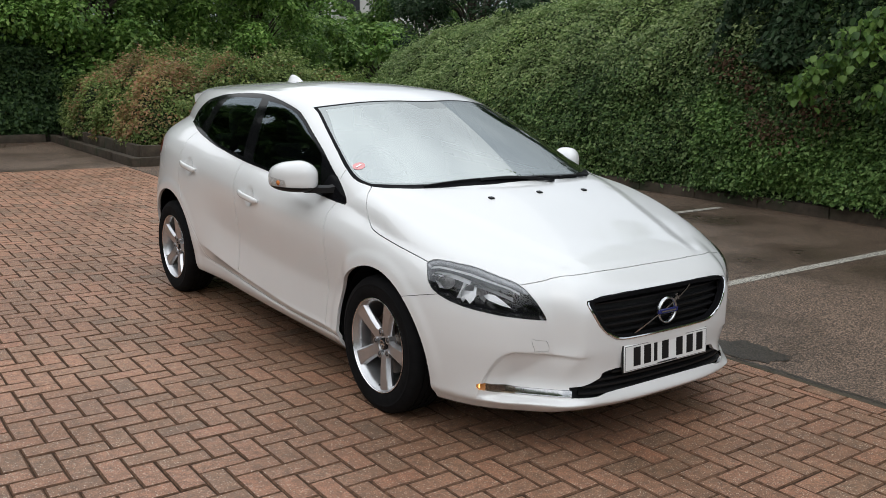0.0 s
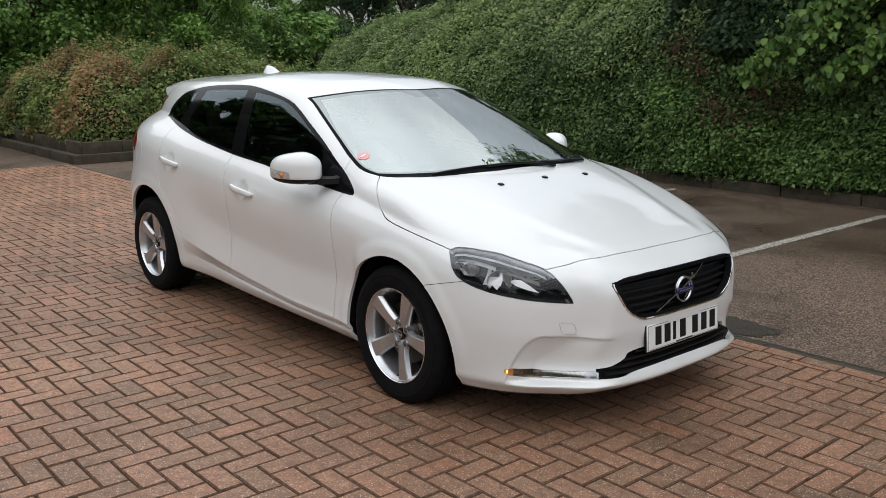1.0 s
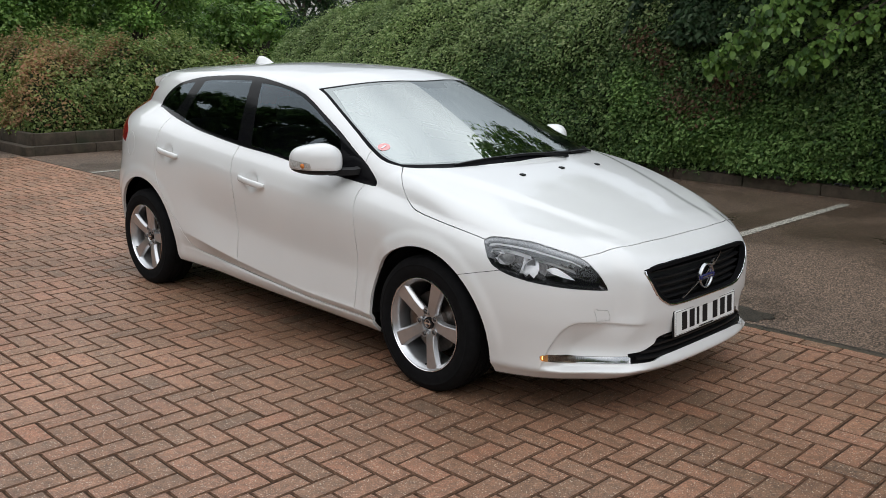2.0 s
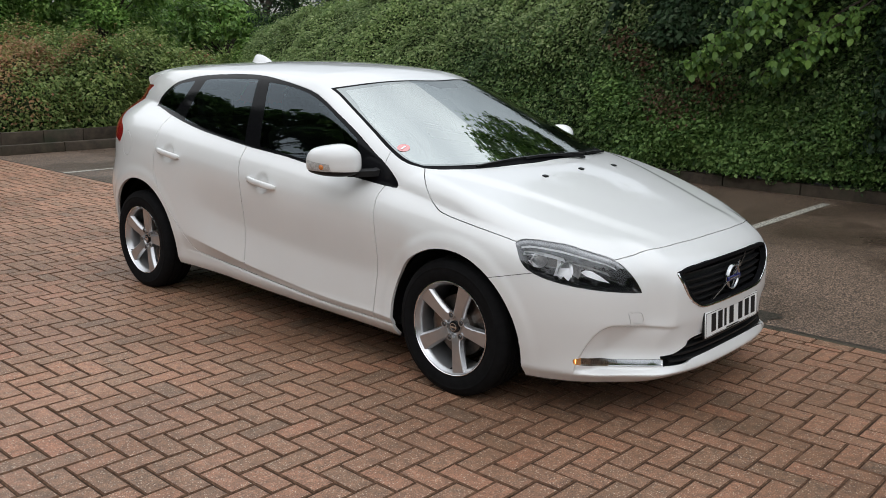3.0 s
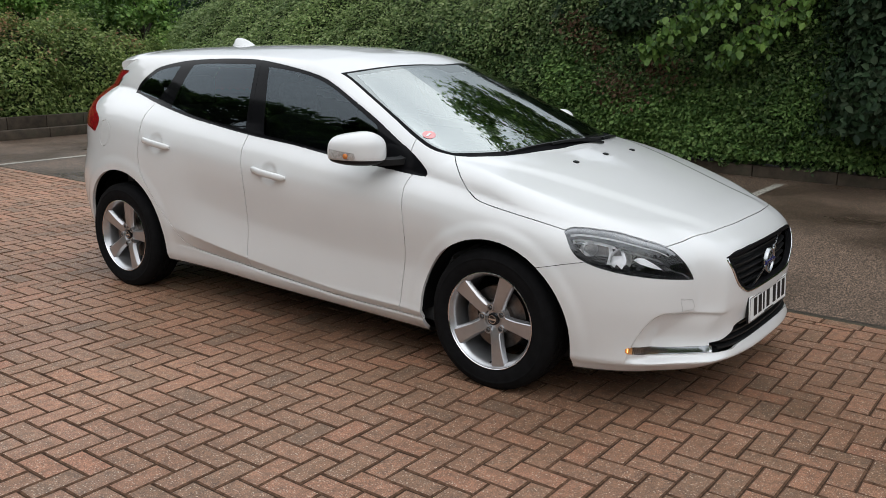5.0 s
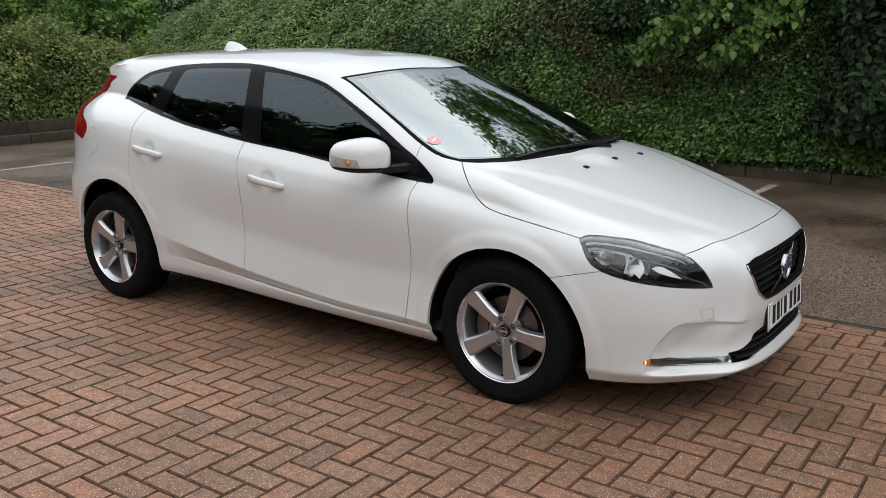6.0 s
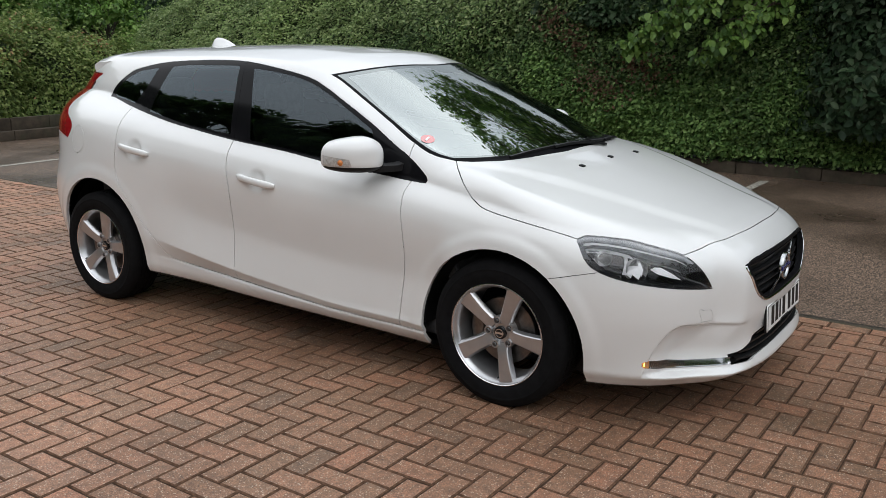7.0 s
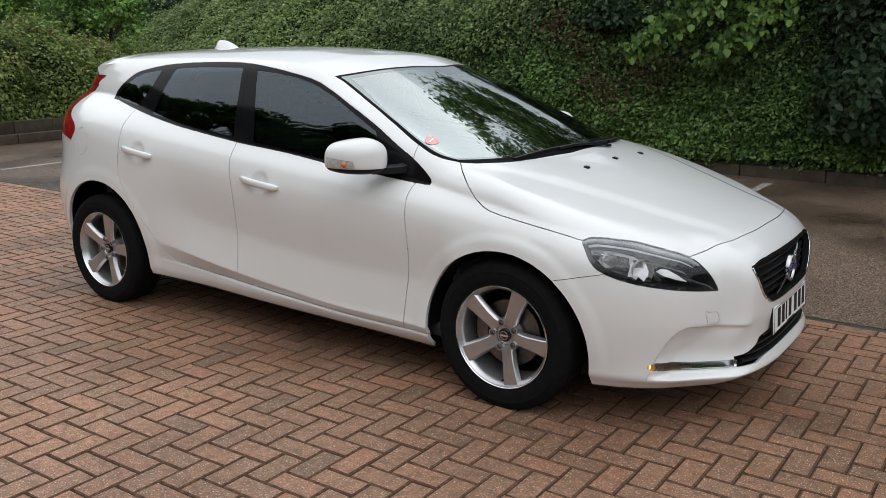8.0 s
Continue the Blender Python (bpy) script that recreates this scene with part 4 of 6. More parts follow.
    plate("outer_plate", [(0.315, 0.684, 0.004), (0.302, 0.684, 0.004), (0.272, 0.660, 0), (0.292, 0.658, 0)], SHINY, "small bright outer plate", 0.006)
    plate("outer_plate", [(0.300, 0.704, 0), (0.280, 0.708, 0), (0.270, 0.700, 0), (0.285, 0.698, 0)], SHINY, "small bright outer plate", 0.004)
    bowl("outer_reflector", 0.272, 0.690, 0.034, 0.024, RIBBED, 0.8, "small outer reflector")

# daytime lamp strips
GLOW = bpy.data.materials.new("amber_glow")
GLOW.use_nodes = True
gb = GLOW.node_tree.nodes["Principled BSDF"]
gb.inputs["Base Color"].default_value, gb.inputs["Emission Color"].default_value, gb.inputs["Emission Strength"].default_value = (0.9, 0.45, 0.08, 1), (1.0, 0.50, 0.12, 1), 1.8
for s, side in ((-1, "r"), (1, "l")):
    strip_lamp = panel_object("lamp_strip_" + side, "lamp_strip", LENS, bumper, "slim clear lamp strip in the bumper", gap=0.0006, depth=0.012)
    strip_lamp.visible_shadow = False
    faces = PANELS["lamp_strip_" + side]
    ids = sorted({i for f in faces for i in f})
    k = {i: n for n, i in enumerate(ids)}
    P, M = V[ids], N[ids]
    u = (np.abs(P[:, 0]) + P[:, 1]) * 0.7071
    wave = np.full(len(u), 0.009)
    amber = [f for f in faces if u[[k[i] for i in f]].mean() > -0.03]
    clear = [f for f in faces if u[[k[i] for i in f]].mean() <= -0.03]
    warm = [f for f in amber if u[[k[i] for i in f]].mean() <= 0.085]
    amber = [f for f in amber if u[[k[i] for i in f]].mean() > 0.085]
    mesh_object("warm_reflector", P - M * wave[:, None], [[k[i] for i in f] for f in warm], WARM, strip_lamp, "warm ribbed reflector")
    mesh_object("amber_reflector", P - M * wave[:, None], [[k[i] for i in f] for f in amber], AMBER, strip_lamp, "amber ribbed reflector")
    mesh_object("clear_reflector", P - M * wave[:, None], [[k[i] for i in f] for f in clear], CLEARREF, strip_lamp, "bright ribbed reflector")
    bm = bmesh.new()
    bmesh.ops.create_uvsphere(bm, u_segments=12, v_segments=8, radius=0.0045, matrix=Matrix.Translation(at_lamp(0.108, 0.270, s, 0.007)) @ Matrix.Diagonal((0.55, 0.55, 2.0, 1)))
    part("position_light", bm, GLOW, strip_lamp, "lit amber position light")
    bm = bmesh.new()
    for n in range(19):
        a = 0.084 - 0.0082 * n
        sweep(bm, [tuple(at_lamp(a + 0.004, 0.277, s, 0.006)), tuple(at_lamp(a, 0.263, s, 0.0045)), tuple(at_lamp(a - 0.004, 0.250, s, 0.006))], round_section(0.0016, 6), up=(0, -1, 0.1))
    part("reflector_ribs", bm, CLEARREF, strip_lamp, "fine bright ribs")

# grille
STEELY = plain("dull_chrome", (0.42, 0.43, 0.44), 0.16, 1.0, 0.05, 20)
grille = thing("grille")
grille.parent = car
def across(x0, x1, n, z, deep):
    return [tuple(at_front(x0 + (x1 - x0) * i / n, z) + np.array((0, deep, 0))) for i in range(n + 1)]


half_at = lambda z: float(np.interp(z, (0.468, 0.485, 0.50, 0.545, 0.60, 0.625, 0.645), (0.27, 0.315, 0.345, 0.388, 0.415, 0.424, 0.40)))
bm = bmesh.new()
rows = []
for z in np.linspace(0.450, 0.665, 8):
    rows.append([bm.verts.new(p) for p in across(-0.46, 0.46, 16, z, 0.055)])
for a, b in zip(rows, rows[1:]):
    for i in range(16):
        bm.faces.new((a[i], a[i + 1], b[i + 1], b[i]))
part("grille_backing", bm, BLACK, grille)
for z in (0.495, 0.525, 0.555, 0.585, 0.615):
    bm = bmesh.new()
    h = half_at(z) - 0.012
    sweep(bm, across(-h, h, 16, z, 0.042), [(-0.008, -0.005), (0.010, -0.004), (0.010, 0.002), (-0.008, 0.005)])
    part("grille_slat", bm, BLACK, grille)
outline = smooth_loop([(-0.40, 0.642), (-0.40, 0.642), (-0.20, 0.652), (0.0, 0.653), (0.20, 0.652), (0.40, 0.642), (0.40, 0.642), (0.428, 0.622), (0.390, 0.545), (0.345, 0.500), (0.285, 0.470), (0.18, 0.465),
                       (0.0, 0.465), (-0.18, 0.465), (-0.285, 0.470), (-0.345, 0.500), (-0.390, 0.545), (-0.428, 0.622)], 5)
bm = bmesh.new()
low = [i for i in range(len(outline)) if outline[i][1] < 0.632]
pts = [tuple(at_front(outline[i][0] * 0.985, outline[i][1] + 0.004 * (outline[i][1] < 0.5)) + np.array((0, 0.002, 0))) for i in low]
sweep(bm, pts, round_section(0.0062, 8), up=(0, -1, 0))
part("chrome_surround", bm, CHROME, grille, "chrome strip round the grille")
bm = bmesh.new()
inner = [tuple(at_front(a * 0.955, 0.558 + (b - 0.558) * 0.92) + np.array((0, 0.012, 0))) for a, b in outline]
sweep(bm, inner + [inner[0]], [(-0.008, -0.012), (0.008, -0.012), (0.008, 0.012), (-0.008, 0.012)], up=(0, -1, 0), caps=False)
part("grille_frame", bm, SATIN, grille, "black grille frame")
bm = bmesh.new()
sweep(bm, [tuple(at_front(-0.204 + 0.381 * i / 8, 0.477 + 0.166 * i / 8) + np.array((0, 0.010, 0))) for i in range(9)], [(-0.003, -0.003), (0.003, -0.003), (0.003, 0.003), (-0.003, 0.003)], up=(0, -1, 0))
part("diagonal_bar", bm, STEELY, grille, "slanting bright bar")
bm = bmesh.new()
yb = at_front(0, 0.55)[1] + 0.018
ring(bm, [(-0.008, 0.046), (-0.012, 0.050), (-0.012, 0.055), (-0.006, 0.060), (0.006, 0.060), (0.006, 0.044)], "y", 48, True, (0, yb, 0.550))
sweep(bm, [(0.036, yb - 0.006, 0.588), (0.062, yb - 0.006, 0.612)], [(-0.006, -0.004), (0.006, -0.004), (0.006, 0.004), (-0.006, 0.004)], up=(0, -1, 0))
box(bm, (0.040, yb - 0.010, 0.608), (0.066, yb - 0.002, 0.616))
box(bm, (0.058, yb - 0.010, 0.590), (0.066, yb - 0.002, 0.616))
badge = part("badge", bm, STEELY, grille, "round chrome badge ring")
bm = bmesh.new()
box(bm, (-0.060, yb - 0.014, 0.540), (0.060, yb - 0.004, 0.560), 0.002, 1)
part("badge_bar", bm, plain("badge_blue", (0.02, 0.025, 0.12), 0.2), badge, "dark blue bar across the badge")
bm = bmesh.new()
box(bm, (-0.043, yb - 0.0155, 0.547), (0.043, yb - 0.014, 0.553))
part("badge_mark", bm, STEELY, badge)
# lower intake
intake = thing("lower_intake")
intake.parent = car
bm = bmesh.new()
rows = []
for z in np.linspace(0.225, 0.37, 6):
    rows.append([bm.verts.new(p) for p in across(-0.52, 0.52, 16, z, 0.06)])
for a, b in zip(rows, rows[1:]):
    for i in range(16):
        bm.faces.new((a[i], a[i + 1], b[i + 1], b[i]))
part("intake_backing", bm, BLACK, intake)
for z, h in ((0.258, 0.44), (0.282, 0.42), (0.306, 0.36), (0.330, 0.29)):
    bm = bmesh.new()
    sweep(bm, across(-h, h, 16, z, 0.018), [(-0.012, -0.005), (0.012, -0.005), (0.012, 0.003), (-0.012, 0.006)])
    part("intake_slat", bm, BLACK, intake)

# number plate: characters as plain bars
plate = thing("number_plate")
plate.parent = car
tilt = Matrix.Translation((0, -0.908, 0.382)) @ Matrix.Rotation(radians(-4), 4, "X")
bm = bmesh.new()
box(bm, (-0.26, -0.003, -0.0555), (0.26, 0.003, 0.0555), 0.0025, 1, tilt)
part("plate_panel", bm, YELLOWISH, plate, "white reflective plate")
bm = bmesh.new()
box(bm, (-0.265, 0.002, -0.058), (0.265, 0.010, 0.058), 0.002, 1, tilt)
box(bm, (-0.20, 0.008, -0.05), (0.20, 0.030, 0.05), 0.002, 1, tilt)
part("plate_holder", bm, BLACK, plate)
for x in (-0.185, -0.122, -0.072, -0.012, 0.078, 0.145, 0.210):
    bm = bmesh.new()
    w = 0.010 if x == -0.072 else 0.0205
    box(bm, (x - w, -0.0042, -0.036), (x + w, -0.0028, 0.042), 0, 1, tilt)
    part("plate_bar", bm, BLACK, plate)
bm = bmesh.new()
box(bm, (-0.06, -0.0042, -0.049), (0.06, -0.0028, -0.045), 0, 1, tilt)
part("plate_small_bar", bm, BLACK, plate)
bm = bmesh.new()
for a, b in (((-0.255, -0.0512), (0.255, -0.0500)), ((-0.255, 0.0500), (0.255, 0.0512)), ((-0.2555, -0.0512), (-0.2543, 0.0512)), ((0.2543, -0.0512), (0.2555, 0.0512))):
    box(bm, (a[0], -0.0042, a[1]), (b[0], -0.0028, b[1]), 0, 1, tilt)
part("plate_border", bm, BLACK, plate)

# washer nozzles, wipers, aerial, spoiler
for x in (-0.297, 0.0, 0.297):
    p = at_top(x, -0.083)
    bm = bmesh.new()
    box(bm, (p[0] - 0.013, p[1] - 0.010, p[2] - 0.004), (p[0] + 0.013, p[1] + 0.014, p[2] + 0.009), 0.004, 2)
    for v in bm.verts:
        if v.co.y < p[1] and v.co.z > p[2] + 0.004:
            v.co.z -= 0.003
    part("washer_nozzle", bm, BLACK, bonnet, "small black washer nozzle")
def on_screen(x, y, up):
    p = at_top(x, y)
    n = slope(p[None])[0]
    return tuple(p + n / np.linalg.norm(n) * up)


for x0, y0, x1, y1, px, py in ((-0.51, 0.160, 0.06, 0.074, 0.20, 0.040), (0.10, 0.075, 0.44, 0.125, 0.52, 0.130)):
    wiper = thing("wiper")
    wiper.parent = car
    bm = bmesh.new()
    sweep(bm, [on_screen(x0 + (x1 - x0) * i / 10, y0 + (y1 - y0) * i / 10 - 0.012 * math.sin(math.pi * i / 10), 0.004) for i in range(11)], [(-0.005, -0.006), (0.005, -0.006), (0.008, 0.006), (-0.008, 0.006)])
    part("blade", bm, BLACK, wiper)
    bm = bmesh.new()
    xm, ym = (x0 + x1) / 2, (y0 + y1) / 2 - 0.02
    sweep(bm, [on_screen(px + (xm - px) * i / 8, py + (ym - py) * i / 8, 0.008 + 0.005 * math.sin(math.pi * i / 8)) for i in range(9)], [(-0.009, -0.005), (0.009, -0.005), (0.007, 0.006), (-0.007, 0.006)])
    part("arm", bm, BLACK, wiper)
bm = bmesh.new()
rows = []
for i in range(11):
    u = i / 10
    y = 2.385 + 0.20 * u
    hgt = 0.052 * math.sin(math.pi * 0.5 * min(1, u / 0.78)) ** 0.9 * (1 if u < 0.82 else 1 - ((u - 0.82) / 0.18) ** 2 * 0.75)
    wid = 0.030 * (0.25 + math.sin(math.pi * min(1, 0.08 + u * 0.85)) ** 0.6)
    base = at_top(0, y)[2] - 0.006
    rows.append([bm.verts.new((wid * math.cos(a) * (1 - 0.55 * math.sin(a)), y, base + (hgt + 0.006) * math.sin(a))) for a in [math.pi * j / 12 for j in range(13)]])
for a, b in zip(rows, rows[1:]):
    for j in range(12):
        bm.faces.new((a[j], a[j + 1], b[j + 1], b[j]))
bm.faces.new(rows[0]), bm.faces.new(rows[-1])
part("aerial_fin", bm, WHITE, car, "white shark-fin aerial", 60)
bm = bmesh.new()
rows = []
for i in range(25):
    x = -0.53 + 1.06 * i / 24
    e = abs(x) / 0.53
    y1 = 3.20 - 0.17 * e ** 2.5
    a, b = at_top(x, 2.80 - 0.02 * e), at_top(x, 2.92 - 0.04 * e)
    zt = at_top(x, 2.70)[2] - 0.05 - 0.01 * e
    rows.append([bm.verts.new(p) for p in ((x, a[1], a[2] - 0.004), (x, b[1], b[2] + 0.004), (x, y1 - 0.03, zt + 0.024), (x, y1, zt + 0.012), (x, y1 + 0.004, zt - 0.006), (x, y1 - 0.012, zt - 0.034), (x, 2.92, zt - 0.03))])
for a, b in zip(rows, rows[1:]):
    for j in range(7):
        bm.faces.new((a[j], a[(j + 1) % 7], b[(j + 1) % 7], b[j]))
bm.faces.new(rows[0]), bm.faces.new(rows[-1])
part("roof_spoiler", bm, WHITE, car, "white roof spoiler", 50)

# things on and behind the windscreen
p = np.array(on_screen(-0.676, 0.477, 0.0012))
n = slope(p[None])[0]
n = Vector(n / np.linalg.norm(n))
lay = Matrix.Translation(p) @ n.to_track_quat("Z", "Y").to_matrix().to_4x4()
bm = bmesh.new()
ring(bm, [(0.0, 0.0), (0.0, 0.031)], "z", 32, False)
bmesh.ops.transform(bm, matrix=lay, verts=bm.verts)
sticker = part("round_sticker", bm, glass("red_sticker", (0.62, 0.10, 0.09), 3.2, True), windscreen, "round red sticker on the glass")
bm = bmesh.new()
box(bm, (-0.017, -0.004, 0.001), (0.014, 0.005, 0.002), 0, 1, Matrix.Rotation(0.9, 4, "Z"))
bmesh.ops.transform(bm, matrix=lay, verts=bm.verts)
part("sticker_mark", bm, SHINY, sticker)
bm = bmesh.new()
box(bm, (-0.085, 0.86, 1.235), (0.085, 0.99, 1.315), 0.02, 2, None)
for v in bm.verts:
    v.co.z = min(v.co.z, at_top(v.co.x, v.co.y)[2] - 0.012)
part("sensor_housing", bm, BLACK, windscreen, "dark sensor housing at the top of the glass")
bm = bmesh.new()
box(bm, (-0.12, 0.90, 1.19), (0.12, 0.925, 1.255), 0.012, 2)
part("rear_view_mirror", bm, BLACK, car, "interior mirror")

# black box added out of sight, keeps light from getting under the car
bm = bmesh.new()
box(bm, (-0.66, -0.55, 0.138), (0.66, 2.95, 0.24), 0.02, 2)
part("undertray", bm, BLACK, car, "unseen black box that keeps light from under the car")

# cabin
bm = bmesh.new()
box(bm, (-0.74, 0.25, 0.20), (0.74, 3.0, 0.28))
box(bm, (-0.70, 2.75, 0.28), (0.70, 2.80, 0.95))
part("cabin_floor", bm, CABIN, car)
bm = bmesh.new()
rows = []
for i in range(13):
    x = -0.70 + 1.4 * i / 12
    y0 = 0.12 + 0.28 * (x / 0.7) ** 2
    rows.append([bm.verts.new((x, y, z)) for y, z in ((y0, at_top(x, y0)[2] - 0.05), (0.45, 0.955), (0.62, 0.96), (0.70, 0.93), (0.72, 0.80), (0.70, 0.50), (0.3, 0.45))])
for a, b in zip(rows, rows[1:]):
    for j in range(7):
        bm.faces.new((a[j], a[(j + 1) % 7], b[(j + 1) % 7], b[j]))
bm.faces.new(rows[0]), bm.faces.new(rows[-1])
part("dashboard", bm, CABIN, car, "dark grey dashboard")
bm = bmesh.new()
ring(bm, [(0.015 * math.cos(a), 0.178 + 0.015 * math.sin(a)) for a in [2 * math.pi * i / 10 for i in range(10)]], "y", 40, True)
ring(bm, [(-0.02, 0.0), (-0.02, 0.07), (0.03, 0.07)], "y", 24, False)
for a in (0.1, math.pi - 0.1, -math.pi / 2):
    sweep(bm, [(0.05 * math.cos(a), 0, 0.05 * math.sin(a)), (0.17 * math.cos(a), 0, 0.17 * math.sin(a))], [(-0.02, -0.008), (0.02, -0.008), (0.02, 0.008), (-0.02, 0.008)], up=(0, 1, 0))
bmesh.ops.transform(bm, matrix=Matrix.Translation((-0.36, 0.80, 0.93)) @ Matrix.Rotation(radians(-24), 4, "X"), verts=bm.verts)
part("steering_wheel", bm, BLACK, car)


def seat(x, y, wide, rests):
    ob = thing("seat")
    ob.parent = car
    bm = bmesh.new()
    box(bm, (x - wide, y - 0.50, 0.42), (x + wide, y + 0.04, 0.56), 0.05, 3)
    part("cushion", bm, CABIN, ob)
    bm = bmesh.new()
    box(bm, (-wide, -0.06, 0.0), (wide, 0.07, 0.60), 0.05, 3, Matrix.Translation((x, y, 0.50)) @ Matrix.Rotation(radians(-18), 4, "X"))
    part("backrest", bm, CABIN, ob)
    for r in rests:
        bm = bmesh.new()
        box(bm, (r - 0.12, y + 0.17, 1.06), (r + 0.12, y + 0.27, 1.24), 0.04, 3)
        part("headrest", bm, CABIN, ob)


seat(-0.36, 1.42, 0.25, (-0.36,))
seat(0.36, 1.42, 0.25, (0.36,))
seat(0.0, 2.30, 0.62, (-0.36, 0.36))
bm = bmesh.new()
rows = []
for i in range(15):
    x = -0.52 + 1.04 * i / 14
    rows.append([bm.verts.new((x, y, at_top(x, y)[2] - 0.03)) for y in np.linspace(1.12 + 0.1 * (x / 0.5) ** 2, 2.85, 12)])
for a, b in zip(rows, rows[1:]):
    for j in range(11):
        bm.faces.new((a[j], a[j + 1], b[j + 1], b[j]))
part("headlining", bm, PALE, car, "pale grey headlining")


# ---- ground materials ----
def paver_material():
    m, nt, b = material("block_paver", 0.62)
    g, o = nt.nodes.new("ShaderNodeNewGeometry"), nt.nodes.new("ShaderNodeObjectInfo")
    add, fr = nt.nodes.new("ShaderNodeMath"), nt.nodes.new("ShaderNodeMath")
    add.operation, fr.operation = "ADD", "FRACT"
    nt.links.new(g.outputs["Random Per Island"], add.inputs[0])
    nt.links.new(o.outputs["Random"], add.inputs[1])
    nt.links.new(add.outputs[0], fr.inputs[0])
    tone = ramp(nt, fr.outputs[0], (0.0, (0.152, 0.095, 0.067)), (0.10, (0.186, 0.110, 0.074)), (0.4, (0.218, 0.122, 0.082)), (0.7, (0.234, 0.127, 0.085)), (0.92, (0.250, 0.130, 0.086)), (1.0, (0.266, 0.132, 0.088)))
    pos = nt.nodes.new("ShaderNodeNewGeometry").outputs["Position"]

    def world_noise(scale, detail=3.0):
        n = nt.nodes.new("ShaderNodeTexNoise")
        n.inputs["Scale"].default_value, n.inputs["Detail"].default_value = scale, detail
        nt.links.new(pos, n.inputs["Vector"])
        return n.outputs["Fac"]
    grime = ramp(nt, world_noise(1.3, 5), (0.30, (0.68, 0.65, 0.60)), (0.55, (0.97, 0.96, 0.94)), (0.75, (1.08, 1.05, 1.0)))
    mottle = ramp(nt, world_noise(26, 6), (0.28, (0.62, 0.63, 0.62)), (0.70, (1.30, 1.25, 1.20)))
    c = mix(nt, 1.0, mix(nt, 1.0, mix(nt, 1.0, tone, (1.07, 1.07, 1.04), "MULTIPLY"), grime, "MULTIPLY"), mottle, "MULTIPLY")
    # far paving paler: brightness painted into the colour, growing with y and noise
    sep, far_lift = nt.nodes.new("ShaderNodeSeparateXYZ"), nt.nodes.new("ShaderNodeMath")
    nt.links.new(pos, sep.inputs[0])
    far_lift.operation, far_lift.inputs[1].default_value = "MULTIPLY_ADD", 0.065
    nt.links.new(sep.outputs["Y"], far_lift.inputs[0])
    nt.links.new(world_noise(0.5, 3), far_lift.inputs[2])
    c = mix(nt, 1.0, c, ramp(nt, far_lift.outputs[0], (0.55, (1.0, 1.0, 1.0)), (0.98, (1.50, 1.49, 1.50))), "MULTIPLY")
    v = nt.nodes.new("ShaderNodeTexVoronoi")
    v.inputs["Scale"].default_value = 105
    nt.links.new(pos, v.inputs["Vector"])
    bits = ramp(nt, v.outputs["Distance"], (0.16, (1, 1, 1)), (0.29, (0, 0, 0)))
    pick = ramp(nt, world_noise(60, 1), (0.38, (0, 0, 0)), (0.54, (1, 1, 1)))
    chips = mix(nt, 1.0, bits, pick, "MULTIPLY")
    grit = ramp(nt, world_noise(210, 2), (0.36, (0.52, 0.50, 0.48)), (0.64, (1.52, 1.50, 1.46)))
    c = mix(nt, 1.0, c, grit, "MULTIPLY")
    c = mix(nt, chips, c, (0.66, 0.56, 0.44))
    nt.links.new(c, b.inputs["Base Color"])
    r = ramp(nt, world_noise(2.1, 4), (0.3, (0.38, 0.38, 0.38)), (0.7, (0.66, 0.66, 0.66)))
    nt.links.new(r, b.inputs["Roughness"])
    bump(nt, b, mix(nt, 0.5, world_noise(170, 3), world_noise(45, 3)), 0.7, 0.0030)
    return m


def asphalt_material():
    m, nt, b = material("wet_asphalt", 0.6)
    grains = ramp(nt, tex_noise(nt, 92, 4, 0.75), (0.38, (0.013, 0.0095, 0.0075)), (0.50, (0.074, 0.053, 0.039)), (0.61, (0.31, 0.226, 0.166)))
    big = tex_noise(nt, 0.55, 5)
    stain = ramp(nt, big, (0.36, (0.55, 0.53, 0.52)), (0.60, (1.25, 1.18, 1.12)))
    nt.links.new(mix(nt, 1.0, grains, stain, "MULTIPLY"), b.inputs["Base Color"])
    nt.links.new(ramp(nt, big, (0.38, (0.27, 0.27, 0.27)), (0.58, (0.58, 0.58, 0.58))), b.inputs["Roughness"])
    bump(nt, b, tex_noise(nt, 110, 3), 0.8, 0.006)
    return m


def stone_material(name, dark, light, scale=7.0):
    m, nt, b = material(name, 0.85)
    f = ramp(nt, tex_noise(nt, scale, 6, 0.65), (0.30, dark), (0.70, light))
    moss = ramp(nt, tex_noise(nt, 2.2, 5), (0.50, (0, 0, 0)), (0.68, (1, 1, 1)))
    nt.links.new(mix(nt, moss, f, (0.030, 0.034, 0.016)), b.inputs["Base Color"])
    bump(nt, b, tex_noise(nt, 90, 4), 0.7, 0.004)
    return m


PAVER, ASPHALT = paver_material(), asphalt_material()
KERB = stone_material("mossy_concrete", (0.030, 0.021, 0.013), (0.084, 0.062, 0.042))
SAND = plain("joint_sand", (0.046, 0.028, 0.018), 0.95, 0, 0.4, 60, 0.002)
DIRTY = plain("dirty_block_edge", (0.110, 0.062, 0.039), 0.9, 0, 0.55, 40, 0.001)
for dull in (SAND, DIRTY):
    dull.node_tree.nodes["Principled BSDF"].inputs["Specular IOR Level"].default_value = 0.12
EARTH = plain("dark_earth", (0.022, 0.017, 0.011), 0.95, 0, 0.4, 12, 0.01)
m, nt, b = material("worn_line_paint", 0.7)
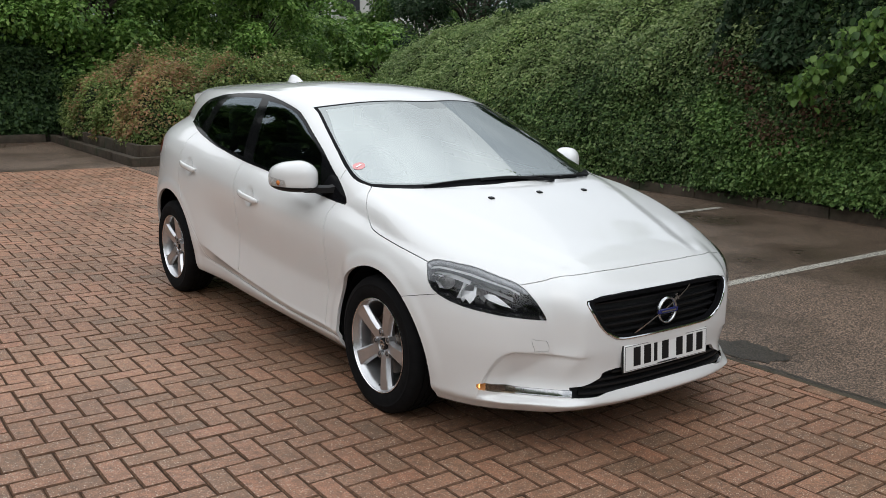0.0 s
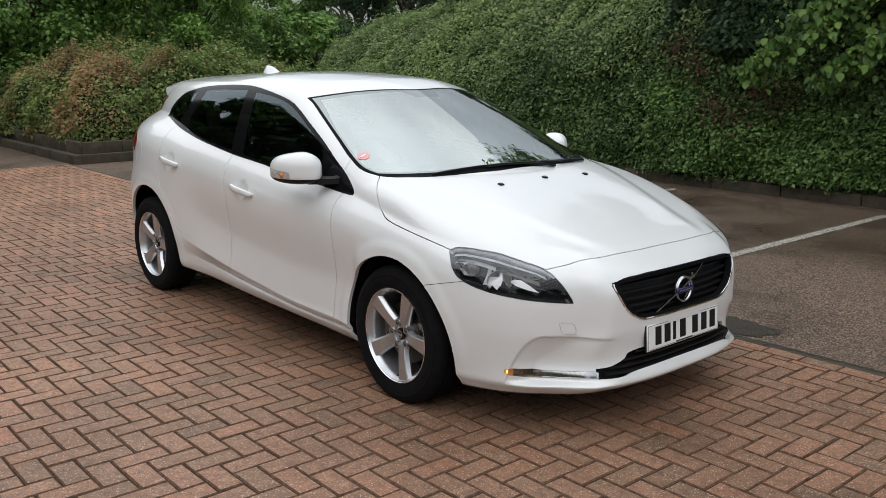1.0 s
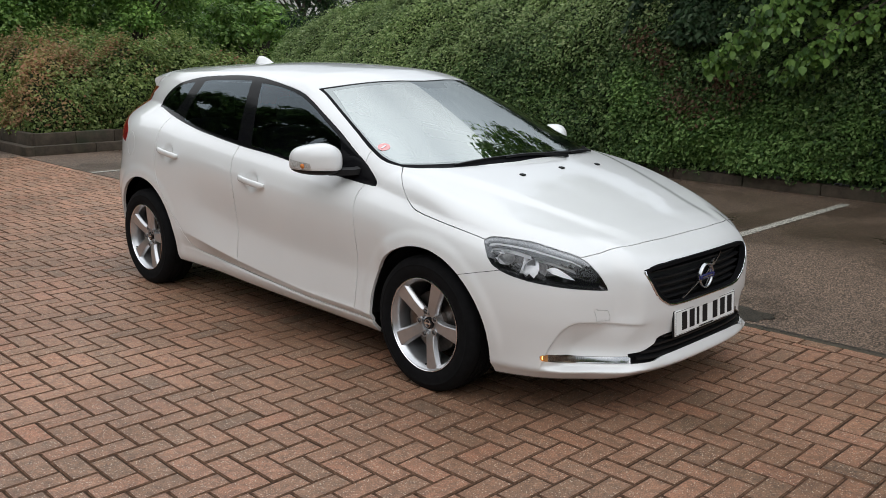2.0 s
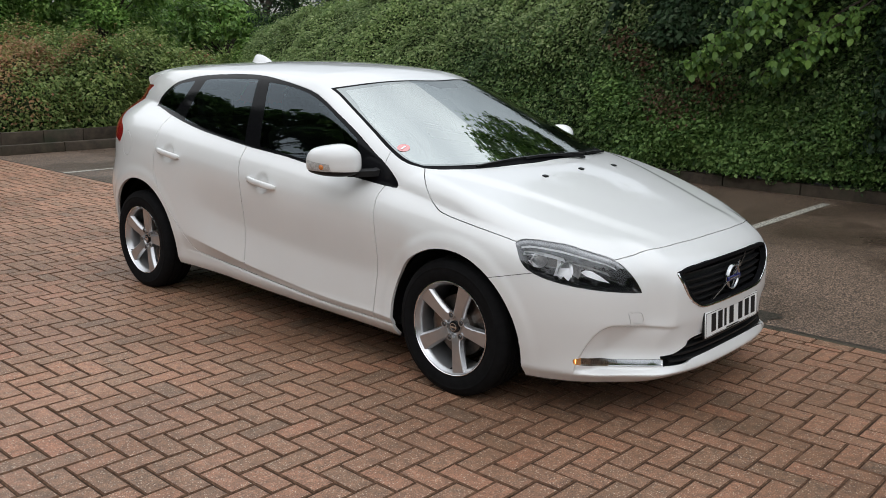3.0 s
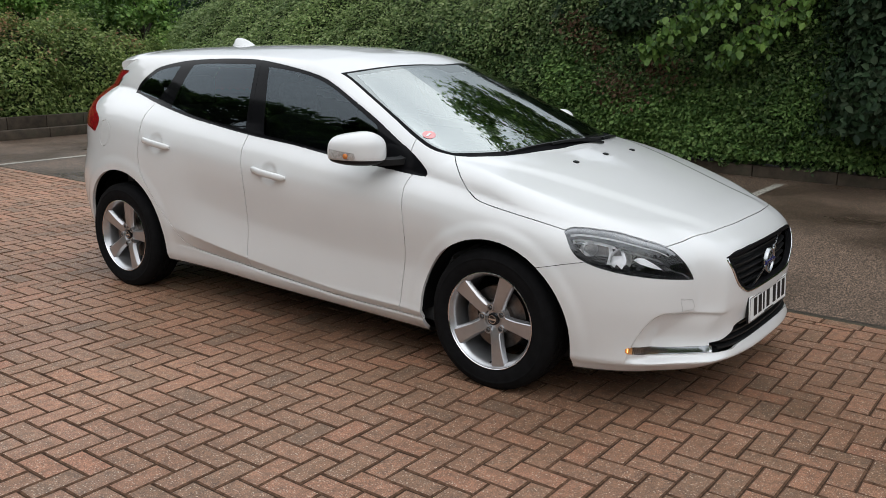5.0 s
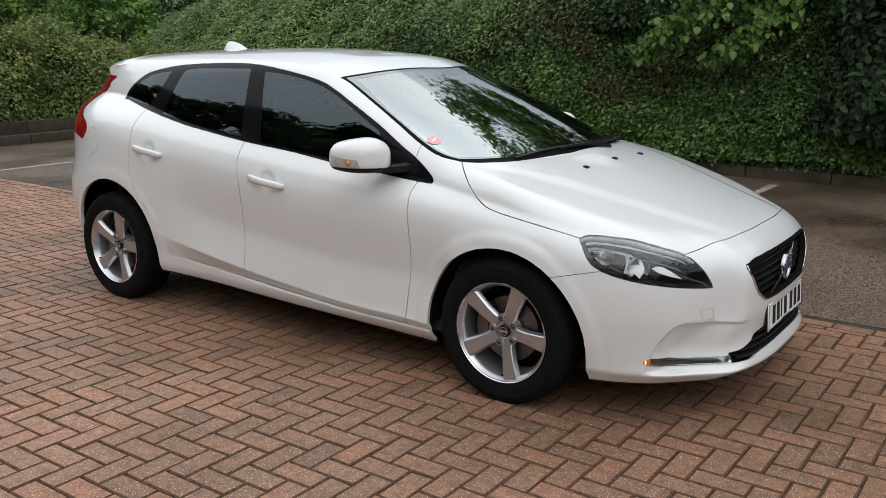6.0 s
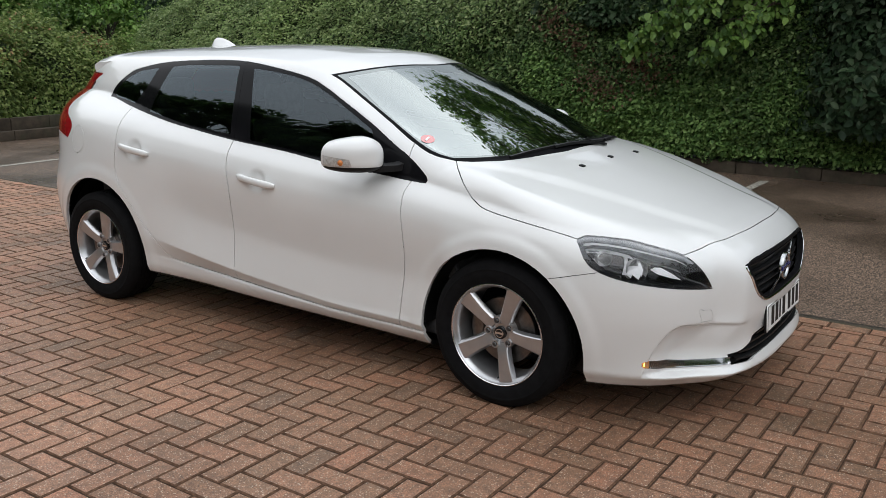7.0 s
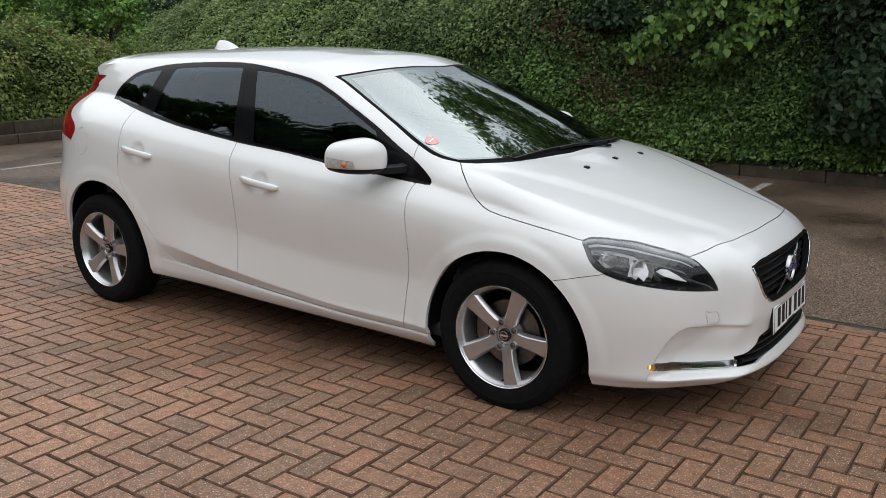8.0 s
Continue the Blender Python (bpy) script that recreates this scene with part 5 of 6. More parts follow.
nt.links.new(mix(nt, ramp(nt, tex_noise(nt, 55, 5, 0.7), (0.40, (0, 0, 0)), (0.56, (1, 1, 1))), (0.075, 0.068, 0.060), (0.50, 0.47, 0.40)), b.inputs["Base Color"])
bump(nt, b, tex_noise(nt, 110, 3), 0.6, 0.004)
LINE = m
IVY = leaf_material("ivy_leaf", (0.039, 0.080, 0.024), (0.075, 0.149, 0.039), (0.113, 0.211, 0.054), (0.166, 0.274, 0.078), (0.251, 0.355, 0.127))
# pale leaves of the hedge top, with its light put into their colour
IVY_PALE_LIT = leaf_material("pale_lit_hedge_leaf", (0.120, 0.200, 0.056), (0.208, 0.318, 0.094), (0.290, 0.410, 0.134), (0.400, 0.500, 0.200))
BACK_IVY = leaf_material("back_hedge_leaf", (0.022, 0.052, 0.016), (0.040, 0.088, 0.025), (0.062, 0.122, 0.036), (0.095, 0.165, 0.050))
SHRUB = leaf_material("shrub_leaf", (0.104, 0.169, 0.040), (0.169, 0.260, 0.060), (0.247, 0.345, 0.089), (0.325, 0.403, 0.129))
BRONZE = leaf_material("bronze_leaf", (0.23, 0.25, 0.075), (0.33, 0.28, 0.10), (0.40, 0.26, 0.115), (0.42, 0.23, 0.12))
LIME = leaf_material("lime_leaf", (0.058, 0.124, 0.031), (0.102, 0.204, 0.042), (0.139, 0.254, 0.051), (0.218, 0.364, 0.081), gloss=0.4)
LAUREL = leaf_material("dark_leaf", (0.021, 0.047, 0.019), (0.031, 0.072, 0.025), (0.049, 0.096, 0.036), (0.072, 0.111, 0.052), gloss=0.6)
TREE = leaf_material("tree_leaf", (0.044, 0.096, 0.024), (0.081, 0.169, 0.034), (0.130, 0.240, 0.051), (0.195, 0.305, 0.071))
YOUNG = leaf_material("young_tree_leaf", (0.078, 0.169, 0.031), (0.137, 0.273, 0.050), (0.202, 0.364, 0.072), (0.273, 0.429, 0.101), gloss=0.45)
DEAD = leaf_material("dead_leaf", (0.085, 0.046, 0.024), (0.130, 0.075, 0.038), (0.18, 0.115, 0.060), gloss=0.7)
# added dark filler inside hedges and bushes, stops light showing between the leaves
FILLER = plain("dark_hedge_filler", (0.024, 0.040, 0.015), 0.95, 0, 0.5, 8, 0.02)
BARK = plain("tree_bark", (0.055, 0.042, 0.030), 0.9, 0, 0.35, 14, 0.01)

# ---- ground: asphalt, and block paving laid in herringbone ----
bm = bmesh.new()
bmesh.ops.create_grid(bm, x_segments=60, y_segments=60, size=0.5)
for v in bm.verts:
    a, r = v.co.x * 2, v.co.y * 2
    v.co = (math.copysign(abs(a) ** 3, a) * 600, math.copysign(abs(r) ** 3, r) * 600, -0.018)
tagged(part("ground", bm, ASPHALT, smooth=0), "dark grainy asphalt of the parking bays, damp in places", "ground", kind="structure")
bm = bmesh.new()
box(bm, (-9.78, -6.15, -0.10), (1.125, 10.44, -0.0050))
pavement = tagged(part("pavement", bm, SAND, smooth=0), "brown-red block paving in herringbone bond", "pavement", kind="structure")
UNIT, OX, OY = 0.1015, -0.855, -0.684
EDGE_X, EDGE_Y = 1.020, 10.335
rng = np.random.RandomState(5)


def block(x0, x1, y0, y1, dz=0.0, tilt=(0, 0), jag=None):
    """Corners and faces of one block with chamfered top edges."""
    g, c = 0.0022, 0.0052
    x0, x1, y0, y1 = x0 + g, x1 - g, y0 + g, y1 - g
    xm, ym = (x0 + x1) / 2, (y0 + y1) / 2
    V = []
    for z, k in ((-0.03, 0.0), (-0.0044, 0.0), (0.0, c)):
        for x, y in ((x0 + k, y0 + k), (x1 - k, y0 + k), (x1 - k, y1 - k), (x0 + k, y1 - k)):
            V.append((x, y, z + dz + tilt[0] * (x - xm) + tilt[1] * (y - ym)))
    if jag is not None:
        for i in range(4, 12):
            V[i] = (V[i][0] + jag.normal(0, 0.0011), V[i][1] + jag.normal(0, 0.0011), V[i][2] + jag.normal(0, 0.0004))
    F = [(0, 1, 5, 4), (1, 2, 6, 5), (2, 3, 7, 6), (3, 0, 4, 7), (4, 5, 9, 8), (5, 6, 10, 9), (6, 7, 11, 10), (7, 4, 8, 11), (8, 9, 10, 11)]
    return V, F


blocks = []
for i in range(-88, 20):
    for j in range(-54, 110):
        k = (i + j) % 4
        if k == 0:
            q = (i, i + 2, j, j + 1)
        elif k == 3:
            q = (i, i + 1, j - 1, j + 1)
        else:
            continue
        x0, x1, y0, y1 = OX + UNIT * q[0], OX + UNIT * q[1], OY + UNIT * q[2], OY + UNIT * q[3]
        x1, y1 = min(x1, EDGE_X), min(y1, EDGE_Y)
        if x1 - x0 > 0.03 and y1 - y0 > 0.03:
            blocks.append((x0, x1, y0, y1))
for k in range(83):
    y = -6.15 + k * 0.2015
    blocks.append((EDGE_X + 0.002, EDGE_X + 0.102, y, min(y + 0.2015, 10.44)))
for k in range(53):
    x = -9.74 + k * 0.2015
    if x + 0.2 < EDGE_X:
        blocks.append((x, x + 0.2015, EDGE_Y + 0.002, EDGE_Y + 0.102))
near = lambda q: -2.72 < (q[0] + q[1]) / 2 < -0.40 and -1.45 < (q[2] + q[3]) / 2 < 1.12
shared = {}
for shape, (w, d) in (("across", (2 * UNIT, UNIT)), ("along", (UNIT, 2 * UNIT))):
    for k in range(6):
        Vb, Fb = block(-w / 2, w / 2, -d / 2, d / 2, jag=rng)
        me = bpy.data.meshes.new("block")
        me.from_pydata(Vb, [], Fb)
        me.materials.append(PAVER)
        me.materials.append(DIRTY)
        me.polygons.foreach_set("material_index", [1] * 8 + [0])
        shared[shape, k] = me
for x0, x1, y0, y1 in [q for q in blocks if near(q)]:
    ob = new("block", shared["across" if x1 - x0 > y1 - y0 else "along", rng.randint(6)])
    ob.matrix_world = pose((x0 + x1) / 2, (y0 + y1) / 2, rng.normal(0, 0.0008), rng.normal(0, 0.25), rng.normal(0, 0.25), rng.normal(0, 0.45))
    ob.parent = pavement
VV, FF = [], []
for q in [q for q in blocks if not near(q)]:
    Vb, Fb = block(*q, rng.normal(0, 0.0009), rng.normal(0, 0.004, 2), rng)
    n = len(VV)
    VV += Vb
    FF += [tuple(i + n for i in f) for f in Fb]
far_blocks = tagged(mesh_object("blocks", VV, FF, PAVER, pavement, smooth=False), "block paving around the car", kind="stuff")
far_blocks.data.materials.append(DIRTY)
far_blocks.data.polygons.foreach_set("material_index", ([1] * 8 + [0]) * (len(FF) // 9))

# narrow concrete edging along the paving, and the painted bay lines
bm = bmesh.new()
for k in range(19):
    y = -6.15 + k * 0.915
    box(bm, (1.128, y + 0.003, -0.10), (1.172, min(y + 0.912, 10.45), -0.006), 0.006, 1)
tagged(part("edging", bm, KERB), "narrow concrete edging strip", "kerb", kind="structure")
for y in (-1.78, 0.72, 3.20, 5.70, 8.22):
    bm = bmesh.new()
    bmesh.ops.create_grid(bm, x_segments=60, y_segments=3, size=0.5)
    for v in bm.verts:
        e = 0.006 * noise.noise((v.co.x * 40, v.co.y * 3 + y, 0)) if abs(v.co.y) > 0.4 else 0
        v.co = (1.19 + (v.co.x + 0.5) * 4.68 + (e if abs(v.co.x) > 0.49 else 0), y + v.co.y * 0.095 + e, -0.014)
    tagged(part("bay_line", bm, LINE, smooth=0), "worn off-white painted line on asphalt", "road marking", "bay lines", "structure")


# damp, mossy patches where the asphalt meets the edging
m, nt, b = material("damp_asphalt", 0.45)
nt.links.new(ramp(nt, tex_noise(nt, 85, 3, 0.7), (0.38, (0.006, 0.005, 0.004)), (0.62, (0.075, 0.060, 0.045))), b.inputs["Base Color"])
bump(nt, b, tex_noise(nt, 110, 3), 0.5, 0.004)
DAMP = m
for cx, cy, lx, ly, seed in ((1.37, -0.36, 0.17, 0.20, 1), (1.20, -1.20, 0.035, 0.75, 2), (1.21, 0.35, 0.04, 0.60, 3)):
    bm = bmesh.new()
    rim = []
    for k in range(64):
        a = 2 * math.pi * k / 64
        q = 1 + 0.38 * noise.noise((math.cos(a) * 1.6, math.sin(a) * 1.6, seed * 3.1)) + 0.22 * noise.noise((math.cos(a) * 6, math.sin(a) * 6, seed))
        rim.append(bm.verts.new((max(1.176, cx + lx * q * math.cos(a)), cy + ly * q * math.sin(a), -0.0145)))
    bm.faces.new(rim)
    tagged(part("damp_patch", bm, DAMP, smooth=0), "dark damp patch on the asphalt by the edging", "stain", "damp patches", "structure")


# ---- kerbs ----
def kerb_run(name, start, step_by, count, size, label):
    run = thing(name, label=label, category="kerb", kind="structure")
    for k in range(count):
        bm = bmesh.new()
        a = Vector(start) + Vector(step_by) * k
        b = a + Vector(size)
        lo, hi = [min(p, q) for p, q in zip(a, b)], [max(p, q) for p, q in zip(a, b)]
        box(bm, lo, hi, 0.012, 2)
        for v in bm.verts:
            v.co += Vector((rng.normal(0, 0.0015), rng.normal(0, 0.0015), rng.normal(0, 0.0015)))
        part("kerb_stone", bm, KERB, run)
    return run


kerb_run("kerb", (6.24, -8.0, -0.10), (0, 0.915, 0), 20, (0.125, 0.905, 0.21), "mossy dark concrete kerb under the hedge")
kerb_run("kerb", (1.34, 10.46, -0.10), (0.915, 0, 0), 6, (0.905, 0.125, 0.22), "mossy dark concrete kerb round the planting bed")
kerb_run("kerb", (1.22, 10.60, -0.10), (0, 0.915, 0), 6, (0.125, 0.905, 0.22), "mossy dark concrete kerb beside the bay")
kerb_run("kerb", (-6.2, 15.65, -0.10), (0.915, 0, 0), 8, (0.905, 0.125, 0.24), "mossy dark concrete kerb at the head of the bay")
bm = bmesh.new()
ring(bm, [(-0.10, 0.0), (-0.10, 0.12), (0.108, 0.12), (0.12, 0.108), (0.12, 0.0)], "z", 12, False, (1.34, 10.58, 0.0), math.pi, 1.5 * math.pi)
tagged(part("kerb_corner", bm, KERB), "rounded mossy kerb corner stone", "kerb", kind="structure")
kerb_run("bed_wall", (1.42, 10.62, 0.0), (0.60, 0, 0), 8, (0.594, 0.09, 0.29), "low dark edging wall of the planting bed")
kerb_run("bed_wall", (1.38, 10.70, 0.0), (0, 0.60, 0), 8, (0.09, 0.592, 0.29), "low dark edging wall of the planting bed")
bm = bmesh.new()
box(bm, (1.46, 10.70, -0.05), (6.24, 16.2, 0.24))
box(bm, (6.36, -8.5, -0.05), (30, 40, 0.10))
box(bm, (-20, 15.77, -0.05), (6.3, 40, 0.13))
tagged(part("soil", bm, EARTH, smooth=0), "dark bare soil under the planting", "soil", kind="structure")


# ---- foliage ----
def fbm(P, scale, seed=0, octaves=3):
    """Smooth value noise of points, about -1 to 1."""
    total, amp = np.zeros(len(P)), 1.0
    for o in range(octaves):
        Q = P * scale * 2 ** o + seed * 17.3 + o * 5.1
        I = np.floor(Q).astype(np.int64)
        f = Q - I
        f = f * f * (3 - 2 * f)
        acc = np.zeros(len(P))
        for dx in (0, 1):
            for dy in (0, 1):
                for dz in (0, 1):
                    h = ((I[:, 0] + dx) * 374761393 + (I[:, 1] + dy) * 668265263 + (I[:, 2] + dz) * 2147483647 + seed * 144665) & 0x7FFFFFFF
                    h = ((h ^ (h >> 13)) * 1274126177) & 0x7FFFFFFF
                    w = (f[:, 0] if dx else 1 - f[:, 0]) * (f[:, 1] if dy else 1 - f[:, 1]) * (f[:, 2] if dz else 1 - f[:, 2])
                    acc += w * ((h & 0xFFFF) / 32767.5 - 1)
        total += amp * acc
        amp *= 0.5
    return total


def leaf_mesh(name, P, D, size, mat, parent=None, seed=1, droop=0.5, wide=0.62, spread=0.75, round_leaf=False, lift=0.6):
    """Many leaves, each a folded blade of its own: at P, facing about D, their tips turned somewhat down."""
    r = np.random.RandomState(seed)
    n = len(P)
    nrm = D + r.normal(0, spread, (n, 3))
    nrm[:, 2] += lift
    nrm /= np.linalg.norm(nrm, axis=1)[:, None] + 1e-9
    tip = r.normal(0, 1, (n, 3))
    tip[:, 2] -= droop * 2
    tip -= nrm * np.sum(tip * nrm, 1)[:, None]
    tip /= np.linalg.norm(tip, axis=1)[:, None] + 1e-9
    side = np.cross(nrm, tip)
    L = (size * r.uniform(0.45, 1.0, n) ** 1.3 * 1.25)[:, None]
    W = L * wide * r.uniform(0.8, 1.2, (n, 1))
    fold = L * 0.13
    if round_leaf:
        pts = [P, P + tip * L * 0.28 + side * W * 0.50 + nrm * fold, P + tip * L * 0.68 + side * W * 0.42 + nrm * fold * 0.7, P + tip * L - nrm * fold * 0.6,
               P + tip * L * 0.68 - side * W * 0.42 + nrm * fold * 0.7, P + tip * L * 0.28 - side * W * 0.50 + nrm * fold]
        tris = [(0, 1, 2, 3), (0, 3, 4, 5)]
    else:
        pts = [P, P + tip * L * 0.45 + side * W * 0.5 + nrm * fold, P + tip * L, P + tip * L * 0.45 - side * W * 0.5 + nrm * fold]
        tris = [(0, 1, 2), (0, 2, 3)]
    k = len(pts)
    verts = np.stack(pts, 1).reshape(-1, 3)
    base = (np.arange(n) * k)[:, None]
    faces = np.concatenate([base + np.array([t]) for t in tris])
    me = bpy.data.meshes.new(name)
    me.vertices.add(len(verts))
    me.vertices.foreach_set("co", verts.astype(np.float32).ravel())
    q = faces.shape[1]
    me.loops.add(faces.size)
    me.loops.foreach_set("vertex_index", faces.astype(np.int32).ravel())
    me.polygons.add(len(faces))
    me.polygons.foreach_set("loop_start", np.arange(0, faces.size, q, dtype=np.int32))
    me.update(calc_edges=True)
    me.materials.append(mat)
    ob = new(name, me)
    ob.parent = parent
    return ob


def hedge(name, path, count, size, mat, label, seed, rough=0.12, category="hedge", patch=None, core=True, lift=0.6, round_leaf=False):
    """A hedge over a cross-section that path(u, v) gives for u along and v from foot to crown, in 0 to 1."""
    ob = thing(name, label=label, category=category, kind="stuff")
    r = np.random.RandomState(seed)

    def surface(u, v):
        e = 1e-3
        p = path(u, v)
        n = np.cross(path(u + e, v) - p, path(u, v + e) - p)
        n /= np.linalg.norm(n, axis=1)[:, None] + 1e-9
        d = rough * fbm(p, 1.6, seed, 3) + rough * 0.35 * fbm(p, 6.0, seed + 3, 2)
        return p + n * d[:, None], n
    u, v = r.rand(count), r.rand(count)
    p, n = surface(u, v)
    p = p + n * r.normal(0, 0.025 + rough * 0.18, count)[:, None]
    if patch is None:
        leaf_mesh("leaves", p, n, size, mat, ob, seed, lift=lift, round_leaf=round_leaf)
    else:
        other, where = patch
        k = where(p, r)
        leaf_mesh("leaves", p[~k], n[~k], size, mat, ob, seed, lift=lift)
        leaf_mesh("other_leaves", p[k], n[k], size, other, ob, seed + 1, lift=lift)
    # dark sheet added behind the leaves so that no light comes through
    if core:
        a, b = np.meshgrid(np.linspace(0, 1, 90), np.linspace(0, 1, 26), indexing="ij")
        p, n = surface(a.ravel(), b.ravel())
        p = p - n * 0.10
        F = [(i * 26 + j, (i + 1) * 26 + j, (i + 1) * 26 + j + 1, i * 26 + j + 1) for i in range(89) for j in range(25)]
        mesh_object("core", p, F, FILLER, ob)
    return ob


def right_bank(u, v):
    y = 13.6 - 17.2 * u
    top = np.interp(y, (-8, 2, 6.6, 8, 9.6, 11.4, 12.6, 13.6), (3.0, 2.9, 2.62, 2.5, 2.4, 2.08, 1.8, 1.0))
    a = v * 1.45
    out = np.where(a < 1, 0.0, (a - 1) / 0.45)
    z = 0.10 + (top - 0.10) * np.where(a < 1, a, 1 + 0.06 * np.sin(out * 2))
    x = 6.30 + (0.22 + 0.85 * np.clip((y - 3) / 3, 0, 1)) * np.clip(a, 0, 1) ** 2 - 0.10 * np.sin(np.clip(a, 0, 1) * math.pi) + 1.5 * out ** 1.2
    x = x + 0.9 * np.clip((y - 11.8) / 1.8, 0, 1) ** 2
    return np.stack([x, y, z], 1)


# leaves turn paler higher up: pale foliage plus painted light on the top
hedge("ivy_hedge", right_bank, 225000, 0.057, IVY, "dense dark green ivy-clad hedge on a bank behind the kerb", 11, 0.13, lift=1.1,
      patch=(IVY_PALE_LIT, lambda p, r: (p[:, 2] + 0.16 * (p[:, 1] - 6) + 0.5 * fbm(p, 0.8, 4, 2) + r.normal(0, 0.25, len(p)) > 1.30) & (p[:, 1] > 3.0)))
# a brighter, small-leaved creeper over the foot of the hedge
CREEPER = leaf_material("creeper_leaf", (0.071, 0.149, 0.037), (0.128, 0.250, 0.059), (0.195, 0.348, 0.084), (0.281, 0.439, 0.129))


def hedge_foot(u, v):
    y = 3.9 - 8.3 * u
    top = 1.30 - 0.10 * np.clip(y, 0, 5) + 0.25 * np.sin(y * 2.1)
    return np.stack([6.25 + 0.08 * v ** 2 - 0.12 * np.sin(v * math.pi), y, 0.20 + top * v], 1)


hedge("creeper", hedge_foot, 52000, 0.056, CREEPER, "bright green small-leaved creeper over the foot of the hedge", 13, 0.10, "creeper", core=False, lift=1.5)
# rusty dead patches in the ivy
r = np.random.RandomState(3)
c = np.array([(6.12, 2.18, 1.10), (6.12, 2.32, 1.22), (6.05, 2.66, 0.82), (6.05, 2.86, 1.00), (6.15, 3.15, 1.42), (6.18, 3.5, 1.66)])
p = np.repeat(c, 170, 0) + r.normal(0, 1, (1020, 3)) * (0.06, 0.13, 0.10)
tagged(leaf_mesh("dead_ivy", p, np.tile((-1.0, 0, 0.2), (1020, 1)), 0.05, DEAD, None, 8), "rust-brown withered patches in the ivy", "dead leaves", kind="stuff")


def mound(centre, size, count, leaf, label, seed, bronze=0.0):
    """A rounded, uneven bush: leaves over a lumpy dome, shoots that stand out of it, and an added dark filler."""
    ob = thing("shrub", label=label, category="shrub", group="shrubs on the planting bed")
    r = np.random.RandomState(seed)
    c, q = np.array(centre, float), np.array(size, float)

    def dome(a, b, out=0.0):
        d = np.stack([np.cos(b) * np.cos(a), np.cos(b) * np.sin(a), np.sin(b)], 1)
        lump = 1 + 0.17 * fbm(d * q + c, 1.7, seed, 2) + 0.07 * fbm(d * q + c, 5.0, seed + 2, 2)
        return c + d * q * (lump + out)[:, None], d
    a, b = r.rand(count) * 2 * math.pi, np.arcsin(r.uniform(-0.05, 1.0, count))
    p, d = dome(a, b, r.normal(-0.02, 0.05, count))
    k = max(4, count // 160)
    for _ in range(k):
        g, s0 = dome(r.rand(1) * 2 * math.pi, np.arcsin(r.uniform(0.25, 1.0, 1)))
        n = 16
        t = r.rand(n, 1)
        p = np.concatenate([p, g + (s0 * 0.5 + (r.normal(0, 0.35), r.normal(0, 0.35), 0.8)) * t * r.uniform(0.10, 0.30) + r.normal(0, 0.02, (n, 3))])
        d = np.concatenate([d, np.tile(s0, (n, 1))])
    p[:, 2] = np.maximum(p[:, 2], 0.25)
    m = fbm(p, 1.1, seed + 5, 2) + 0.5 * d[:, 2] + r.normal(0, 0.25, len(p)) + bronze > 1.0
    leaf_mesh("leaves", p[~m], d[~m], 0.066, leaf, ob, seed, lift=0.9)
    leaf_mesh("bronze_leaves", p[m], d[m], 0.060, BRONZE, ob, seed + 1, lift=0.9)
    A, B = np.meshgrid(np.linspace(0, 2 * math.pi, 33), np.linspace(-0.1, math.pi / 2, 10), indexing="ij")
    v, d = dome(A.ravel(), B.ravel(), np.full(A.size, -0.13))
    mesh_object("core", v, [(i * 10 + j, (i + 1) * 10 + j, (i + 1) * 10 + j + 1, i * 10 + j + 1) for i in range(32) for j in range(9)], FILLER, ob)
    return ob


for k, (x, y, rx, ry, h, br) in enumerate(((2.25, 11.70, 0.85, 0.90, 1.30, 0.45), (3.25, 11.55, 0.80, 0.80, 1.42, 0.30), (4.30, 11.60, 0.85, 0.80, 1.36, 0.05), (5.35, 11.65, 0.85, 0.80, 1.22, -0.15), (6.25, 12.0, 0.7, 0.9, 1.05, -0.2),
                                           (2.15, 12.95, 0.80, 0.95, 1.28, 0.5), (2.10, 14.25, 0.80, 0.90, 1.20, 0.2), (2.2, 15.3, 0.8, 0.7, 1.15, 0.0), (3.40, 12.85, 0.95, 0.95, 1.52, 0.15), (4.75, 12.85, 1.0, 0.95, 1.50, 0.0), (3.2, 14.4, 1.0, 1.0, 1.5, 0.2))):
    mound((x, y, 0.22), (rx, ry, h), 15000 if k < 6 else 9000, SHRUB, "rounded bush with green leaves and bronze tips" if br > 0 else "rounded green bush on the kerbed bed", 210 + 3 * k, br)


def back_hedge(u, v):
    x = -7.1 + 9.0 * u
    a = v * 1.4
    up, over = np.clip(a, 0, 1), np.clip(a - 1, 0, 0.4) / 0.4
    return np.stack([x, 15.95 + 0.3 * up ** 2 + 1.2 * over, 0.14 + 1.65 * up], 1)


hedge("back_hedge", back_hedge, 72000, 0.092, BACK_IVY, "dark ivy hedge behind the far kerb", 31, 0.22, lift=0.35)


